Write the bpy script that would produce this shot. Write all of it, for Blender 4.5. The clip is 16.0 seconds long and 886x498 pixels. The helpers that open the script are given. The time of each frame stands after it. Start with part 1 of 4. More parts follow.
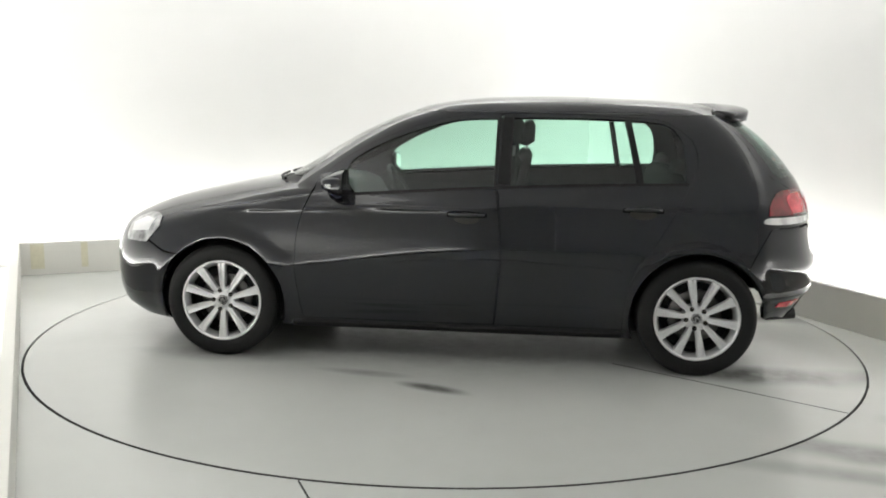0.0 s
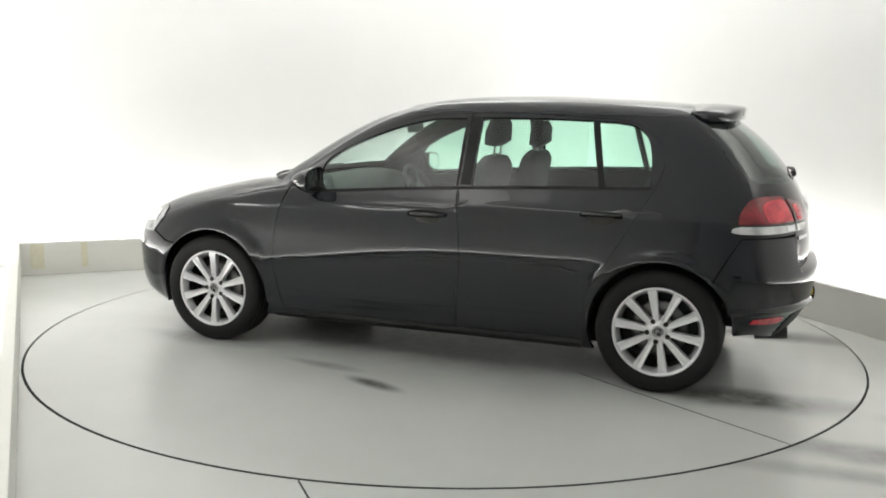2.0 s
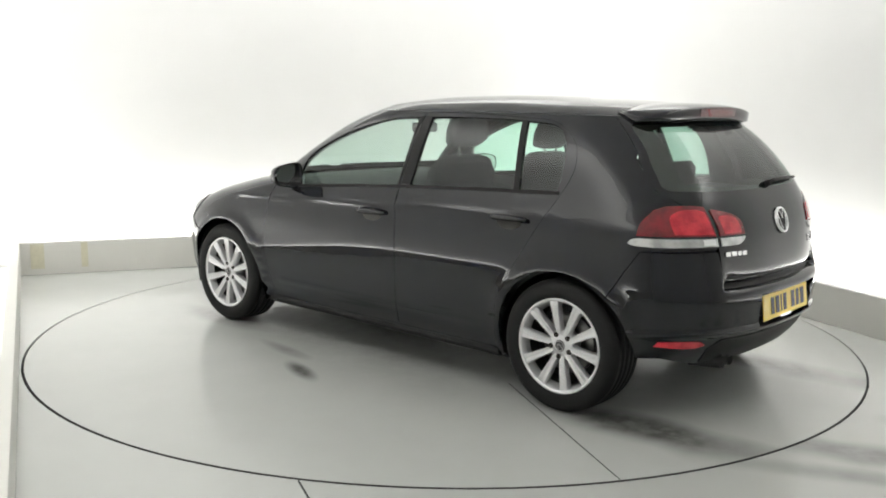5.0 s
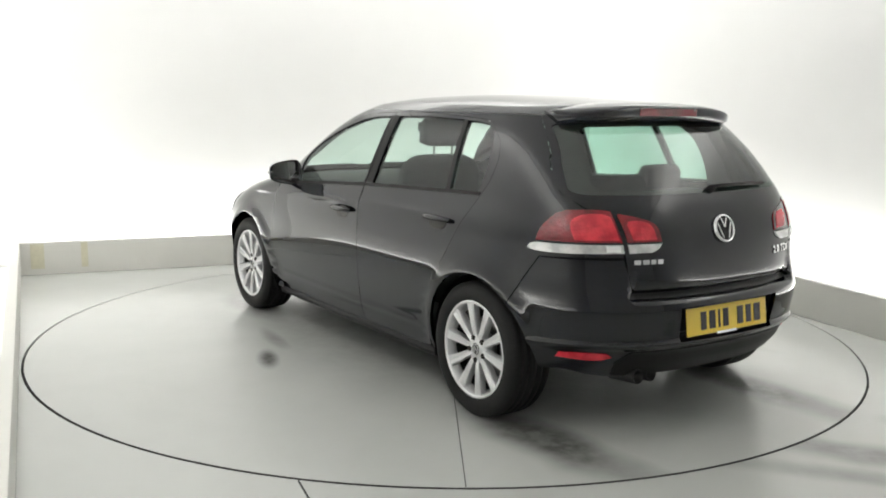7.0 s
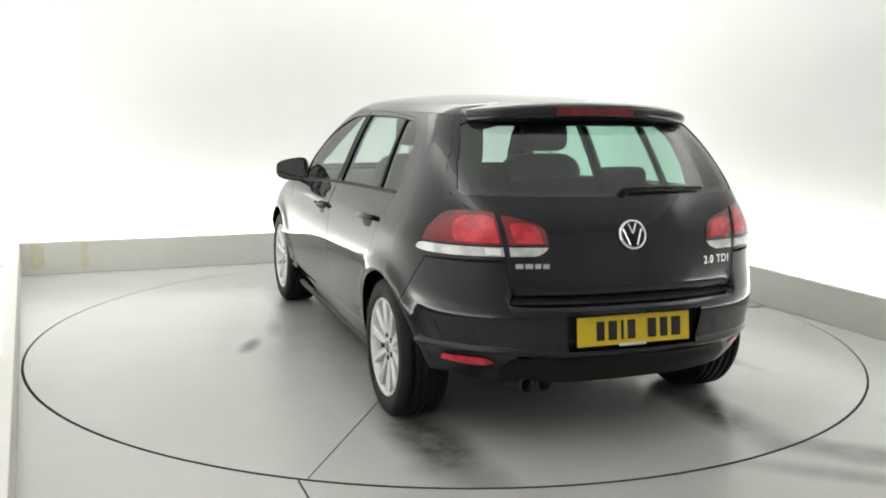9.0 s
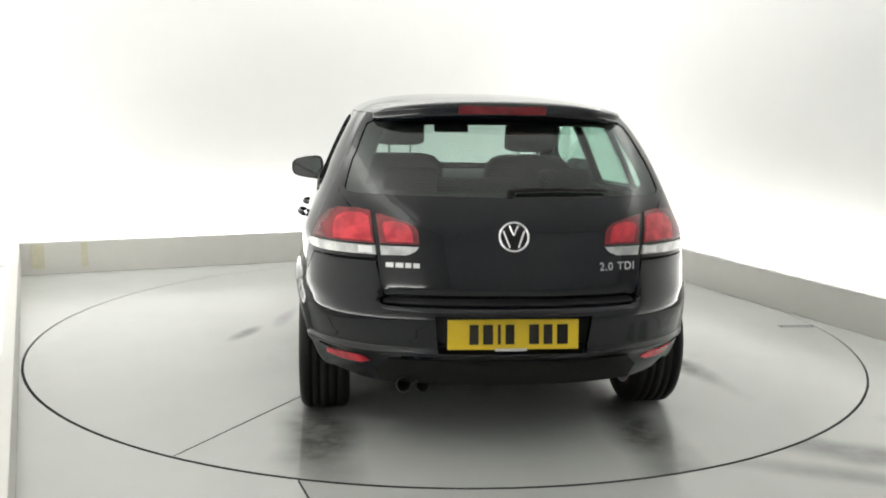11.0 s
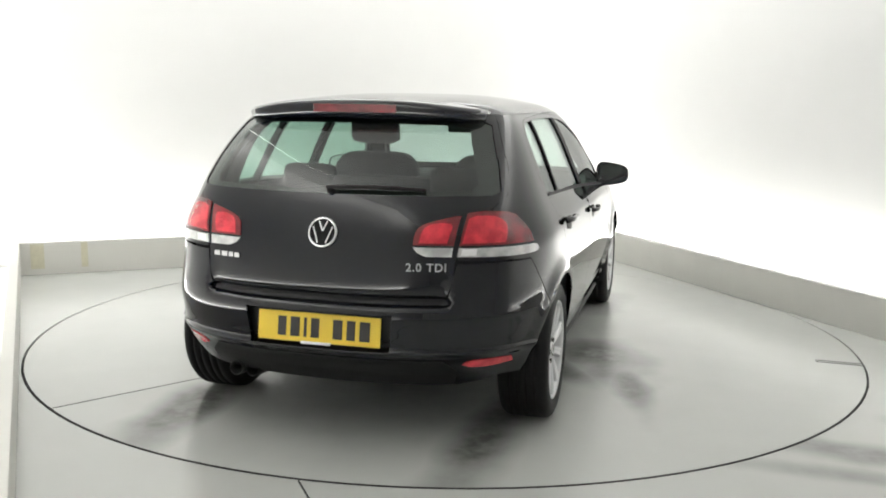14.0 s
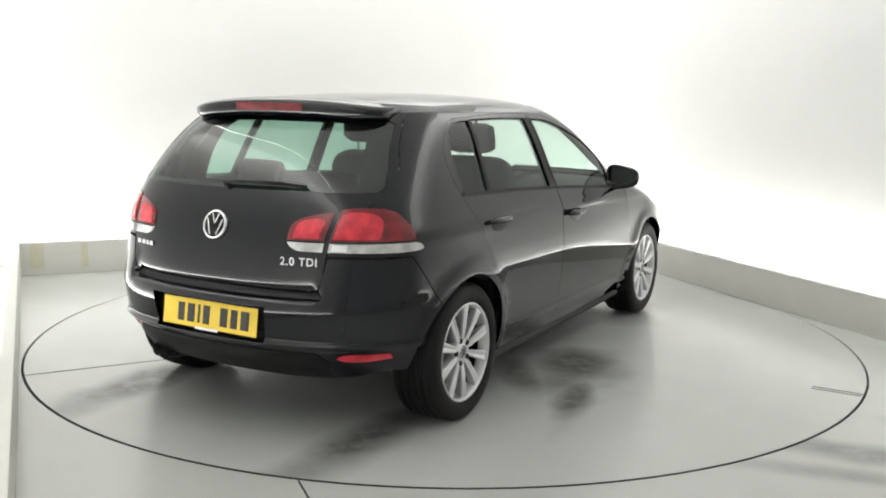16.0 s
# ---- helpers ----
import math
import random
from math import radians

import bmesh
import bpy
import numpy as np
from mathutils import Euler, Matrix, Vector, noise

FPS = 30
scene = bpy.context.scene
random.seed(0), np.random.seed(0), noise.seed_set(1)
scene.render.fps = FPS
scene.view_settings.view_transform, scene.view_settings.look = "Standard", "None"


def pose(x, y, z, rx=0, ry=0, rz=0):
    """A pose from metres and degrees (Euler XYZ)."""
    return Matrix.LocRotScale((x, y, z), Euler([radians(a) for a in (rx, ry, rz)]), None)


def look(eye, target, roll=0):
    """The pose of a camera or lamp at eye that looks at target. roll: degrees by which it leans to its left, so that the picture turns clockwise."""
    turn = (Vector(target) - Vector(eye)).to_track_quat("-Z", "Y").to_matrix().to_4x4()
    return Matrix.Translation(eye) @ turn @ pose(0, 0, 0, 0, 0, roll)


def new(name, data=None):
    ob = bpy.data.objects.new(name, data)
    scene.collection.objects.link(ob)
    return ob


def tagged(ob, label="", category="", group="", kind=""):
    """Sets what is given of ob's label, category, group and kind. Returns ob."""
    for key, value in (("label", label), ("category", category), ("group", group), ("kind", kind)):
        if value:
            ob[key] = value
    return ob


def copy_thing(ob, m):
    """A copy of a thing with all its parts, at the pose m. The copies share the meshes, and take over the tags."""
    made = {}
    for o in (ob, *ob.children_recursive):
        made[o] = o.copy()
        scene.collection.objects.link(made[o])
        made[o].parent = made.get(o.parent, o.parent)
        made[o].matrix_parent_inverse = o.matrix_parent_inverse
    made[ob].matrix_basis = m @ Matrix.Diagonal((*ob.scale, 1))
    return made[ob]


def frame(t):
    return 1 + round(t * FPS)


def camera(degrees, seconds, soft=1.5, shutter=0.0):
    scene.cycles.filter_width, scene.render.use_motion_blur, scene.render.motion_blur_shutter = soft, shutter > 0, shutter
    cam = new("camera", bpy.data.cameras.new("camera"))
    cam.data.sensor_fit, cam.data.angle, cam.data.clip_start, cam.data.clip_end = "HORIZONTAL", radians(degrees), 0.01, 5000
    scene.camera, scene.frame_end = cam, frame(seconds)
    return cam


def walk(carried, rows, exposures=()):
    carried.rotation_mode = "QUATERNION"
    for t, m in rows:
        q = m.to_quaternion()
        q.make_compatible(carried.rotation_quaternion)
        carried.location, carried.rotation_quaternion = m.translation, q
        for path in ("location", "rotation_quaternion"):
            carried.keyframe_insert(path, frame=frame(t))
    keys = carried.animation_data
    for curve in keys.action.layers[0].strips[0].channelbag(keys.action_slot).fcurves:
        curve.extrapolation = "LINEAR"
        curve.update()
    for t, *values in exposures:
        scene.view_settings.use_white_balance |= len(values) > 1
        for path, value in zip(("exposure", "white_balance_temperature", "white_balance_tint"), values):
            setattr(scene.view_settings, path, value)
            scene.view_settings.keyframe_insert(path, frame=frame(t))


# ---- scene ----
# ---------------------------------------------------------------- camera
cam = camera(51.21, 16.0, soft=1.9)
EYE = pose(0.0, -5.708, 1.431, 90 - 9.174, 0, 0.222) @ pose(0, 0, 0, 0, 0, 0.933)
walk(cam, [(0.0, EYE), (16.0, EYE)], exposures=[(0.0, 0.0), (16.0, 0.0)])


def turn(t):
    """Heading of the turntable in degrees at t seconds."""
    return 174.21 - 7.06 * t - 0.0026 * t * t


# ---------------------------------------------------------------- room frame and lights
ROOM = 23.0            # the booth is turned against the camera's axis
ROOM_M = pose(0, 0, 0, 0, 0, ROOM)
HALF = 2.45            # kerb face to the booth's middle line
BACK = 2.66            # kerb face at the closed end
GAP = 0.42             # light trough behind the kerb
FRONT = -7.2           # open end, behind the camera
HIGH = 3.8
KERB_H = 0.262

world = bpy.data.worlds.new("world")
scene.world = world
world.use_nodes = True
world.node_tree.nodes["Background"].inputs[0].default_value = (0.9, 0.95, 1.0, 1)
world.node_tree.nodes["Background"].inputs[1].default_value = 0.02


def area_lamp(name, m, sx, sy, watts, colour=(1, 1, 1)):
    lamp = bpy.data.lights.new(name, "AREA")
    lamp.shape, lamp.size, lamp.size_y, lamp.energy, lamp.color = "RECTANGLE", sx, sy, watts, colour
    ob = new(name, lamp)
    ob.matrix_world = m
    return ob


# fluorescent troughs behind the kerb on three sides, and lamps along the top of the same walls
TUBE = (1.0, 0.995, 0.965)
area_lamp("trough_light_back", ROOM_M @ pose(0, BACK + 0.38, 0.08, 180 - 25, 0, 0), 5.2, 0.10, 68, TUBE)
area_lamp("trough_light_east", ROOM_M @ pose(HALF + 0.38, -1.2, 0.08, 0, 180 + 25, 0), 0.10, 7.4, 94, TUBE)
area_lamp("trough_light_west", ROOM_M @ pose(-HALF - 0.38, -1.2, 0.08, 0, 180 - 25, 0), 0.10, 7.4, 94, TUBE)
area_lamp("cornice_light_back", ROOM_M @ pose(0, BACK + 0.02, HIGH - 0.25, 62, 0, 0), 4.8, 0.40, 40, TUBE)
area_lamp("cornice_light_east", ROOM_M @ pose(HALF + 0.02, -0.9, HIGH - 0.25, 0, -62, 0), 0.40, 6.8, 56, TUBE)
area_lamp("cornice_light_west", ROOM_M @ pose(-HALF - 0.02, -0.9, HIGH - 0.25, 0, 62, 0), 0.40, 6.8, 56, TUBE)
# ---------------------------------------------------------------- materials
def material(name):
    m = bpy.data.materials.new(name)
    m.use_nodes = True
    return m, m.node_tree.nodes, m.node_tree.links, m.node_tree.nodes["Principled BSDF"]


def simple(name, colour, rough=0.5, metal=0.0, coat=0.0, grain=0.0, scale=40.0, bump=0.0, spec=0.5, coat_ior=1.5):
    """A surface with a little uneven tone, gloss and relief."""
    m, n, l, b = material(name)
    b.inputs["Metallic"].default_value = metal
    b.inputs["Coat Weight"].default_value = coat
    b.inputs["Coat Roughness"].default_value = 0.03
    b.inputs["Coat IOR"].default_value = coat_ior
    b.inputs["Specular IOR Level"].default_value = spec
    co = n.new("ShaderNodeTexCoord")
    nz = n.new("ShaderNodeTexNoise")
    nz.inputs["Scale"].default_value = scale
    nz.inputs["Detail"].default_value = 5
    l.new(co.outputs["Object"], nz.inputs["Vector"])
    mp = n.new("ShaderNodeMapRange")
    mp.inputs["To Min"].default_value, mp.inputs["To Max"].default_value = 1 - grain, 1 + grain
    l.new(nz.outputs["Fac"], mp.inputs["Value"])
    mx = n.new("ShaderNodeMix")
    mx.data_type, mx.blend_type = "RGBA", "MULTIPLY"
    mx.inputs["Factor"].default_value = 1
    mx.inputs["A"].default_value = (*colour, 1)
    l.new(mp.outputs["Result"], mx.inputs["B"])
    l.new(mx.outputs["Result"], b.inputs["Base Color"])
    mr = n.new("ShaderNodeMapRange")
    mr.inputs["To Min"].default_value, mr.inputs["To Max"].default_value = rough * 0.85, min(1, rough * 1.15)
    l.new(nz.outputs["Fac"], mr.inputs["Value"])
    l.new(mr.outputs["Result"], b.inputs["Roughness"])
    if bump:
        bp = n.new("ShaderNodeBump")
        bp.inputs["Strength"].default_value = bump
        bp.inputs["Distance"].default_value = 0.002
        l.new(nz.outputs["Fac"], bp.inputs["Height"])
        l.new(bp.outputs["Normal"], b.inputs["Normal"])
    return m


def glass(name, tint, facing=0.065):
    """Tinted pane: clear transmission through the tint, with real surface reflection."""
    m, n, l, b = material(name)
    n.remove(b)
    tr = n.new("ShaderNodeBsdfTransparent")
    tr.inputs[0].default_value = (*tint, 1)
    gl = n.new("ShaderNodeBsdfGlossy")
    gl.inputs["Roughness"].default_value = 0.02
    lw = n.new("ShaderNodeLayerWeight")
    lw.inputs["Blend"].default_value = 0.5
    pw = n.new("ShaderNodeMath")
    pw.operation = "POWER"
    pw.inputs[1].default_value = 5
    l.new(lw.outputs["Facing"], pw.inputs[0])
    fr = n.new("ShaderNodeMapRange")
    fr.inputs["To Min"].default_value, fr.inputs["To Max"].default_value = facing, 1.0
    l.new(pw.outputs[0], fr.inputs["Value"])
    mx = n.new("ShaderNodeMixShader")
    l.new(fr.outputs[0], mx.inputs[0])
    l.new(tr.outputs[0], mx.inputs[1])
    l.new(gl.outputs[0], mx.inputs[2])
    l.new(mx.outputs[0], n["Material Output"].inputs[0])
    return m


WALL = simple("white wall paint", (0.80, 0.80, 0.79), 0.55, grain=0.02, scale=3, bump=0.05)
CEIL = simple("white ceiling paint", (0.62, 0.62, 0.62), 0.8, grain=0.02, scale=6)
# grey chosen for what the car reflects from the open end
SOUTH = simple("pale grey open end stand-in", (0.58, 0.58, 0.58), 0.8, grain=0.03, scale=4)
KERB = simple("off-white painted board", (0.76, 0.75, 0.705), 0.45, grain=0.05, scale=5, bump=0.1)
DARK = simple("dark joint filler and gap shade", (0.03, 0.03, 0.028), 0.8, grain=0.3)
PAINT = simple("black metallic car paint", (0.0012, 0.0020, 0.0055), 0.35, coat=1.0, grain=0.1, scale=300, spec=0.0, coat_ior=1.60)
PLASTIC = simple("black trim plastic", (0.008, 0.008, 0.008), 0.5, grain=0.15, scale=200, bump=0.1, spec=0.25)
RUBBER = simple("tyre rubber", (0.010, 0.010, 0.010), 0.6, grain=0.25, scale=60, bump=0.2, spec=0.25)
SILVER = simple("silver painted alloy", (0.70, 0.70, 0.71), 0.30, metal=0.5, grain=0.04, scale=80)
CHROME = simple("chrome", (0.85, 0.85, 0.86), 0.08, metal=1.0, grain=0.02)
STEEL = simple("brake disc steel", (0.20, 0.195, 0.19), 0.35, metal=1.0, grain=0.2, scale=60)
CLOTH = simple("black woven seat cloth", (0.012, 0.012, 0.013), 0.9, grain=0.3, scale=300, bump=0.3)
CABIN = simple("dark cabin plastic", (0.02, 0.02, 0.021), 0.6, grain=0.2, scale=120, bump=0.15)


def lamp_lens(name, colour, deep, cells=90.0, metal=0.0, relief=0.35):
    """Moulded lamp plastic: small facets, with brighter and deeper patches behind a glossy cover."""
    m, n, l, b = material(name)
    co = n.new("ShaderNodeTexCoord")
    cell = n.new("ShaderNodeTexVoronoi")
    cell.inputs["Scale"].default_value = cells
    l.new(co.outputs["Object"], cell.inputs["Vector"])
    cloud = n.new("ShaderNodeTexNoise")
    cloud.inputs["Scale"].default_value, cloud.inputs["Detail"].default_value = 16, 3
    l.new(co.outputs["Object"], cloud.inputs["Vector"])
    share = n.new("ShaderNodeMapRange")
    share.inputs["From Min"].default_value, share.inputs["From Max"].default_value = 0.38, 0.62
    l.new(cloud.outputs["Fac"], share.inputs["Value"])
    mx = n.new("ShaderNodeMix")
    mx.data_type = "RGBA"
    mx.inputs["A"].default_value, mx.inputs["B"].default_value = (*deep, 1), (*colour, 1)
    l.new(share.outputs[0], mx.inputs["Factor"])
    l.new(mx.outputs["Result"], b.inputs["Base Color"])
    bp = n.new("ShaderNodeBump")
    bp.inputs["Strength"].default_value, bp.inputs["Distance"].default_value = relief, 0.004
    l.new(cell.outputs["Distance"], bp.inputs["Height"])
    l.new(bp.outputs["Normal"], b.inputs["Normal"])
    b.inputs["Metallic"].default_value = metal
    b.inputs["Roughness"].default_value = 0.22
    b.inputs["Coat Weight"].default_value = 1.0
    b.inputs["Coat Roughness"].default_value = 0.03
    return m


RED = lamp_lens("red lamp lens", (0.82, 0.034, 0.06), (0.54, 0.014, 0.03))
DARKRED = lamp_lens("dark red lamp lens", (0.26, 0.009, 0.018), (0.15, 0.006, 0.012))
BRAKERED = lamp_lens("deep red lamp lens", (0.22, 0.008, 0.015), (0.13, 0.005, 0.010))
HEADLENS = lamp_lens("silvered headlamp under clear plastic", (0.62, 0.62, 0.63), (0.16, 0.16, 0.165), 45.0, 0.8, 0.6)
# the shade between the spokes is put into this dark grey
BARREL = simple("shadowed grey wheel barrel", (0.04, 0.04, 0.04), 0.45, metal=0.6, grain=0.2, scale=40)
TAPE = simple("yellowed tape", (0.70, 0.67, 0.52), 0.5, grain=0.15, scale=30)
CLEARLENS = lamp_lens("clear lamp lens", (0.74, 0.74, 0.73), (0.46, 0.46, 0.46), 120.0, 0.25)
SOOT = simple("sooty steel", (0.05, 0.05, 0.05), 0.45, metal=0.8, grain=0.3, scale=50)
LAMPWHITE = simple("white lamp diffuser", (0.86, 0.86, 0.86), 0.2, coat=1.0, grain=0.06, scale=120)
YELLOW = simple("yellow reflective plate", (0.85, 0.60, 0.03), 0.4, grain=0.04, scale=90)
INK = simple("black plate print", (0.015, 0.012, 0.008), 0.5, grain=0.1)
MIRROR = simple("mirror glass", (0.85, 0.87, 0.86), 0.02, metal=1.0)
GLASS = glass("green tinted glass", (0.66, 0.86, 0.77))
REARGLASS = glass("darker green rear glass", (0.43, 0.59, 0.53), 0.115)
CLEAR = glass("clear glass", (0.95, 0.96, 0.95))


def floor_material(name, damp_shade_spots, base=(0.61, 0.625, 0.60)):
    """Satin painted concrete: cloudy tone, scuffs, and marks of damp or painted shade at given places."""
    m, n, l, b = material(name)
    co = n.new("ShaderNodeTexCoord")

    def noise_tex(scale, detail=6, rough=0.6):
        t = n.new("ShaderNodeTexNoise")
        t.inputs["Scale"].default_value, t.inputs["Detail"].default_value = scale, detail
        t.inputs["Roughness"].default_value = rough
        l.new(co.outputs["Object"], t.inputs["Vector"])
        return t

    def math_node(op, a, c=None, clamp=False):
        t = n.new("ShaderNodeMath")
        t.operation, t.use_clamp = op, clamp
        for k, v in enumerate((a, c)):
            if v is None:
                continue
            if isinstance(v, (int, float)):
                t.inputs[k].default_value = v
            else:
                l.new(v, t.inputs[k])
        return t.outputs[0]

    big, mid, fine = noise_tex(0.9, 3), noise_tex(4, 3, 0.5), noise_tex(70)
    warp = noise_tex(2.2, 2.5, 0.5)
    fringe = noise_tex(9, 5, 0.65)
    warped = math_node("ADD", math_node("MULTIPLY", warp.outputs["Fac"], 0.80), math_node("MULTIPLY", fringe.outputs["Fac"], 0.20))
    damp_shade = None
    for x, y, rx, ry, ang, amount, rag in damp_shade_spots:
        mp = n.new("ShaderNodeMapping")
        mp.vector_type = "TEXTURE"
        mp.inputs["Location"].default_value = (x, y, 0)
        mp.inputs["Rotation"].default_value = (0, 0, radians(ang))
        mp.inputs["Scale"].default_value = (rx, ry, 1)
        l.new(co.outputs["Object"], mp.inputs["Vector"])
        ln = n.new("ShaderNodeVectorMath")
        ln.operation = "LENGTH"
        l.new(mp.outputs[0], ln.inputs[0])
        ragged = math_node("ADD", ln.outputs["Value"], math_node("MULTIPLY", math_node("SUBTRACT", warped, 0.5), rag))
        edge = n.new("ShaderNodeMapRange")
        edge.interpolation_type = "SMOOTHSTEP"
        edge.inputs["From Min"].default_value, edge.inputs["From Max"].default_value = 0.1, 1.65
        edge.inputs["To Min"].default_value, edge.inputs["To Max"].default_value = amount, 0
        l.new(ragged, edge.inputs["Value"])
        damp_shade = edge.outputs[0] if damp_shade is None else math_node("MAXIMUM", damp_shade, edge.outputs[0])
    tone = n.new("ShaderNodeMapRange")
    tone.inputs["To Min"].default_value, tone.inputs["To Max"].default_value = 0.90, 1.07
    l.new(math_node("ADD", math_node("MULTIPLY", big.outputs["Fac"], 0.6), math_node("MULTIPLY", mid.outputs["Fac"], 0.4)), tone.inputs["Value"])
    col = n.new("ShaderNodeMix")
    col.data_type, col.blend_type = "RGBA", "MULTIPLY"
    col.inputs["Factor"].default_value = 1
    col.inputs["A"].default_value = (*base, 1)
    l.new(tone.outputs[0], col.inputs["B"])
    last = col.outputs["Result"]
    rough = n.new("ShaderNodeMapRange")
    rough.inputs["To Min"].default_value, rough.inputs["To Max"].default_value = 0.20, 0.262
    l.new(big.outputs["Fac"], rough.inputs["Value"])
    rlast = rough.outputs[0]
    if damp_shade is not None:
        patchy = n.new("ShaderNodeMapRange")
        patchy.inputs["From Min"].default_value, patchy.inputs["From Max"].default_value = 0.35, 0.65
        patchy.inputs["To Min"].default_value, patchy.inputs["To Max"].default_value = 0.8, 1.15
        l.new(fringe.outputs["Fac"], patchy.inputs["Value"])
        damp_shade = math_node("MULTIPLY", damp_shade, patchy.outputs[0], True)
        # damp marks and painted shade share this dark tone and gloss
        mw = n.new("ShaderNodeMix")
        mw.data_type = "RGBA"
        l.new(damp_shade, mw.inputs["Factor"])
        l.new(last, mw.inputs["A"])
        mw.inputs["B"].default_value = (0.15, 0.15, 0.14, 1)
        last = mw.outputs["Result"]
        mr = n.new("ShaderNodeMix")
        l.new(damp_shade, mr.inputs["Factor"])
        l.new(rlast, mr.inputs["A"])
        mr.inputs["B"].default_value = 0.15
        rlast = mr.outputs["Result"]
    l.new(last, b.inputs["Base Color"])
    l.new(rlast, b.inputs["Roughness"])
    bp = n.new("ShaderNodeBump")
    bp.inputs["Strength"].default_value, bp.inputs["Distance"].default_value = 0.06, 0.001
    l.new(fine.outputs["Fac"], bp.inputs["Height"])
    l.new(bp.outputs["Normal"], b.inputs["Normal"])
    return m
# ---------------------------------------------------------------- mesh helpers
def finish(name, me, mat, parent=None, label="", smooth=False):
    me.materials.append(mat)
    if smooth:
        me.polygons.foreach_set("use_smooth", [True] * len(me.polygons))
    ob = new(name, me)
    if parent:
        ob.parent = parent
    if label:
        ob["label"] = label
    return ob


def part(name, bm, mat, parent=None, label="", smooth=False):
    me = bpy.data.meshes.new(name)
    bmesh.ops.recalc_face_normals(bm, faces=bm.faces)
    bm.to_mesh(me)
    bm.free()
    return finish(name, me, mat, parent, label, smooth)


def box(bm, sx, sy, sz, m, bevel=0.0, segments=2):
    """A box of that size centred on m, with rounded edges."""
    r = bmesh.ops.create_cube(bm, size=1, matrix=m @ Matrix.Diagonal((sx, sy, sz, 1)))
    if bevel:
        edges = {e for v in r["verts"] for e in v.link_edges}
        bmesh.ops.bevel(bm, geom=list(edges), offset=bevel, segments=segments, profile=0.5, affect="EDGES")
    return bm


def lathe(bm, profile, steps=48, m=Matrix.Identity(4), closed=False):
    """Turns a profile of (radius, along) about the local Y axis."""
    rings = []
    for k in range(steps):
        a = 2 * math.pi * k / steps
        rings.append([bm.verts.new(m @ Vector((r * math.cos(a), y, r * math.sin(a)))) for r, y in profile])
    n = len(profile)
    for k in range(steps):
        p, q = rings[k], rings[(k + 1) % steps]
        for j in range(n if closed else n - 1):
            bm.faces.new((p[j], p[(j + 1) % n], q[(j + 1) % n], q[j]))
    return bm


def prism(bm, pts, depth, m=Matrix.Identity(4)):
    """A flat outline in local XY, extruded along Z by depth."""
    lo = [bm.verts.new(m @ Vector((x, y, 0))) for x, y in pts]
    hi = [bm.verts.new(m @ Vector((x, y, depth))) for x, y in pts]
    bm.faces.new(lo)
    bm.faces.new(list(reversed(hi)))
    for k in range(len(pts)):
        j = (k + 1) % len(pts)
        bm.faces.new((lo[k], lo[j], hi[j], hi[k]))
    return bm


def tube(bm, pts, radius, sides=10):
    """A round bar along a line of points."""
    pts = [Vector(p) for p in pts]
    rings = []
    for k, p in enumerate(pts):
        d = (pts[min(k + 1, len(pts) - 1)] - pts[max(k - 1, 0)]).normalized()
        a = d.orthogonal().normalized() if k == 0 else (rings[-1][1] - d * rings[-1][1].dot(d)).normalized()
        b = d.cross(a)
        rings.append(([bm.verts.new(p + radius * (math.cos(2 * math.pi * i / sides) * a + math.sin(2 * math.pi * i / sides) * b)) for i in range(sides)], a))
    for (p, _), (q, _) in zip(rings, rings[1:]):
        for i in range(sides):
            bm.faces.new((p[i], p[(i + 1) % sides], q[(i + 1) % sides], q[i]))
    bm.faces.new(rings[0][0])
    bm.faces.new(list(reversed(rings[-1][0])))
    return bm


# ---------------------------------------------------------------- the booth
def slab(name, sx, sy, sz, m, mat, label, category, bevel=0.0):
    ob = part(name, box(bmesh.new(), sx, sy, sz, Matrix.Identity(4), bevel), mat)
    ob.matrix_world = ROOM_M @ m
    return tagged(ob, label, category, kind="structure")


OUT = HALF + 0.06 + GAP
MIDV = (BACK + 0.06 + GAP + FRONT) / 2
LONG = BACK + 0.06 + GAP - FRONT
TABLE_R = 2.44


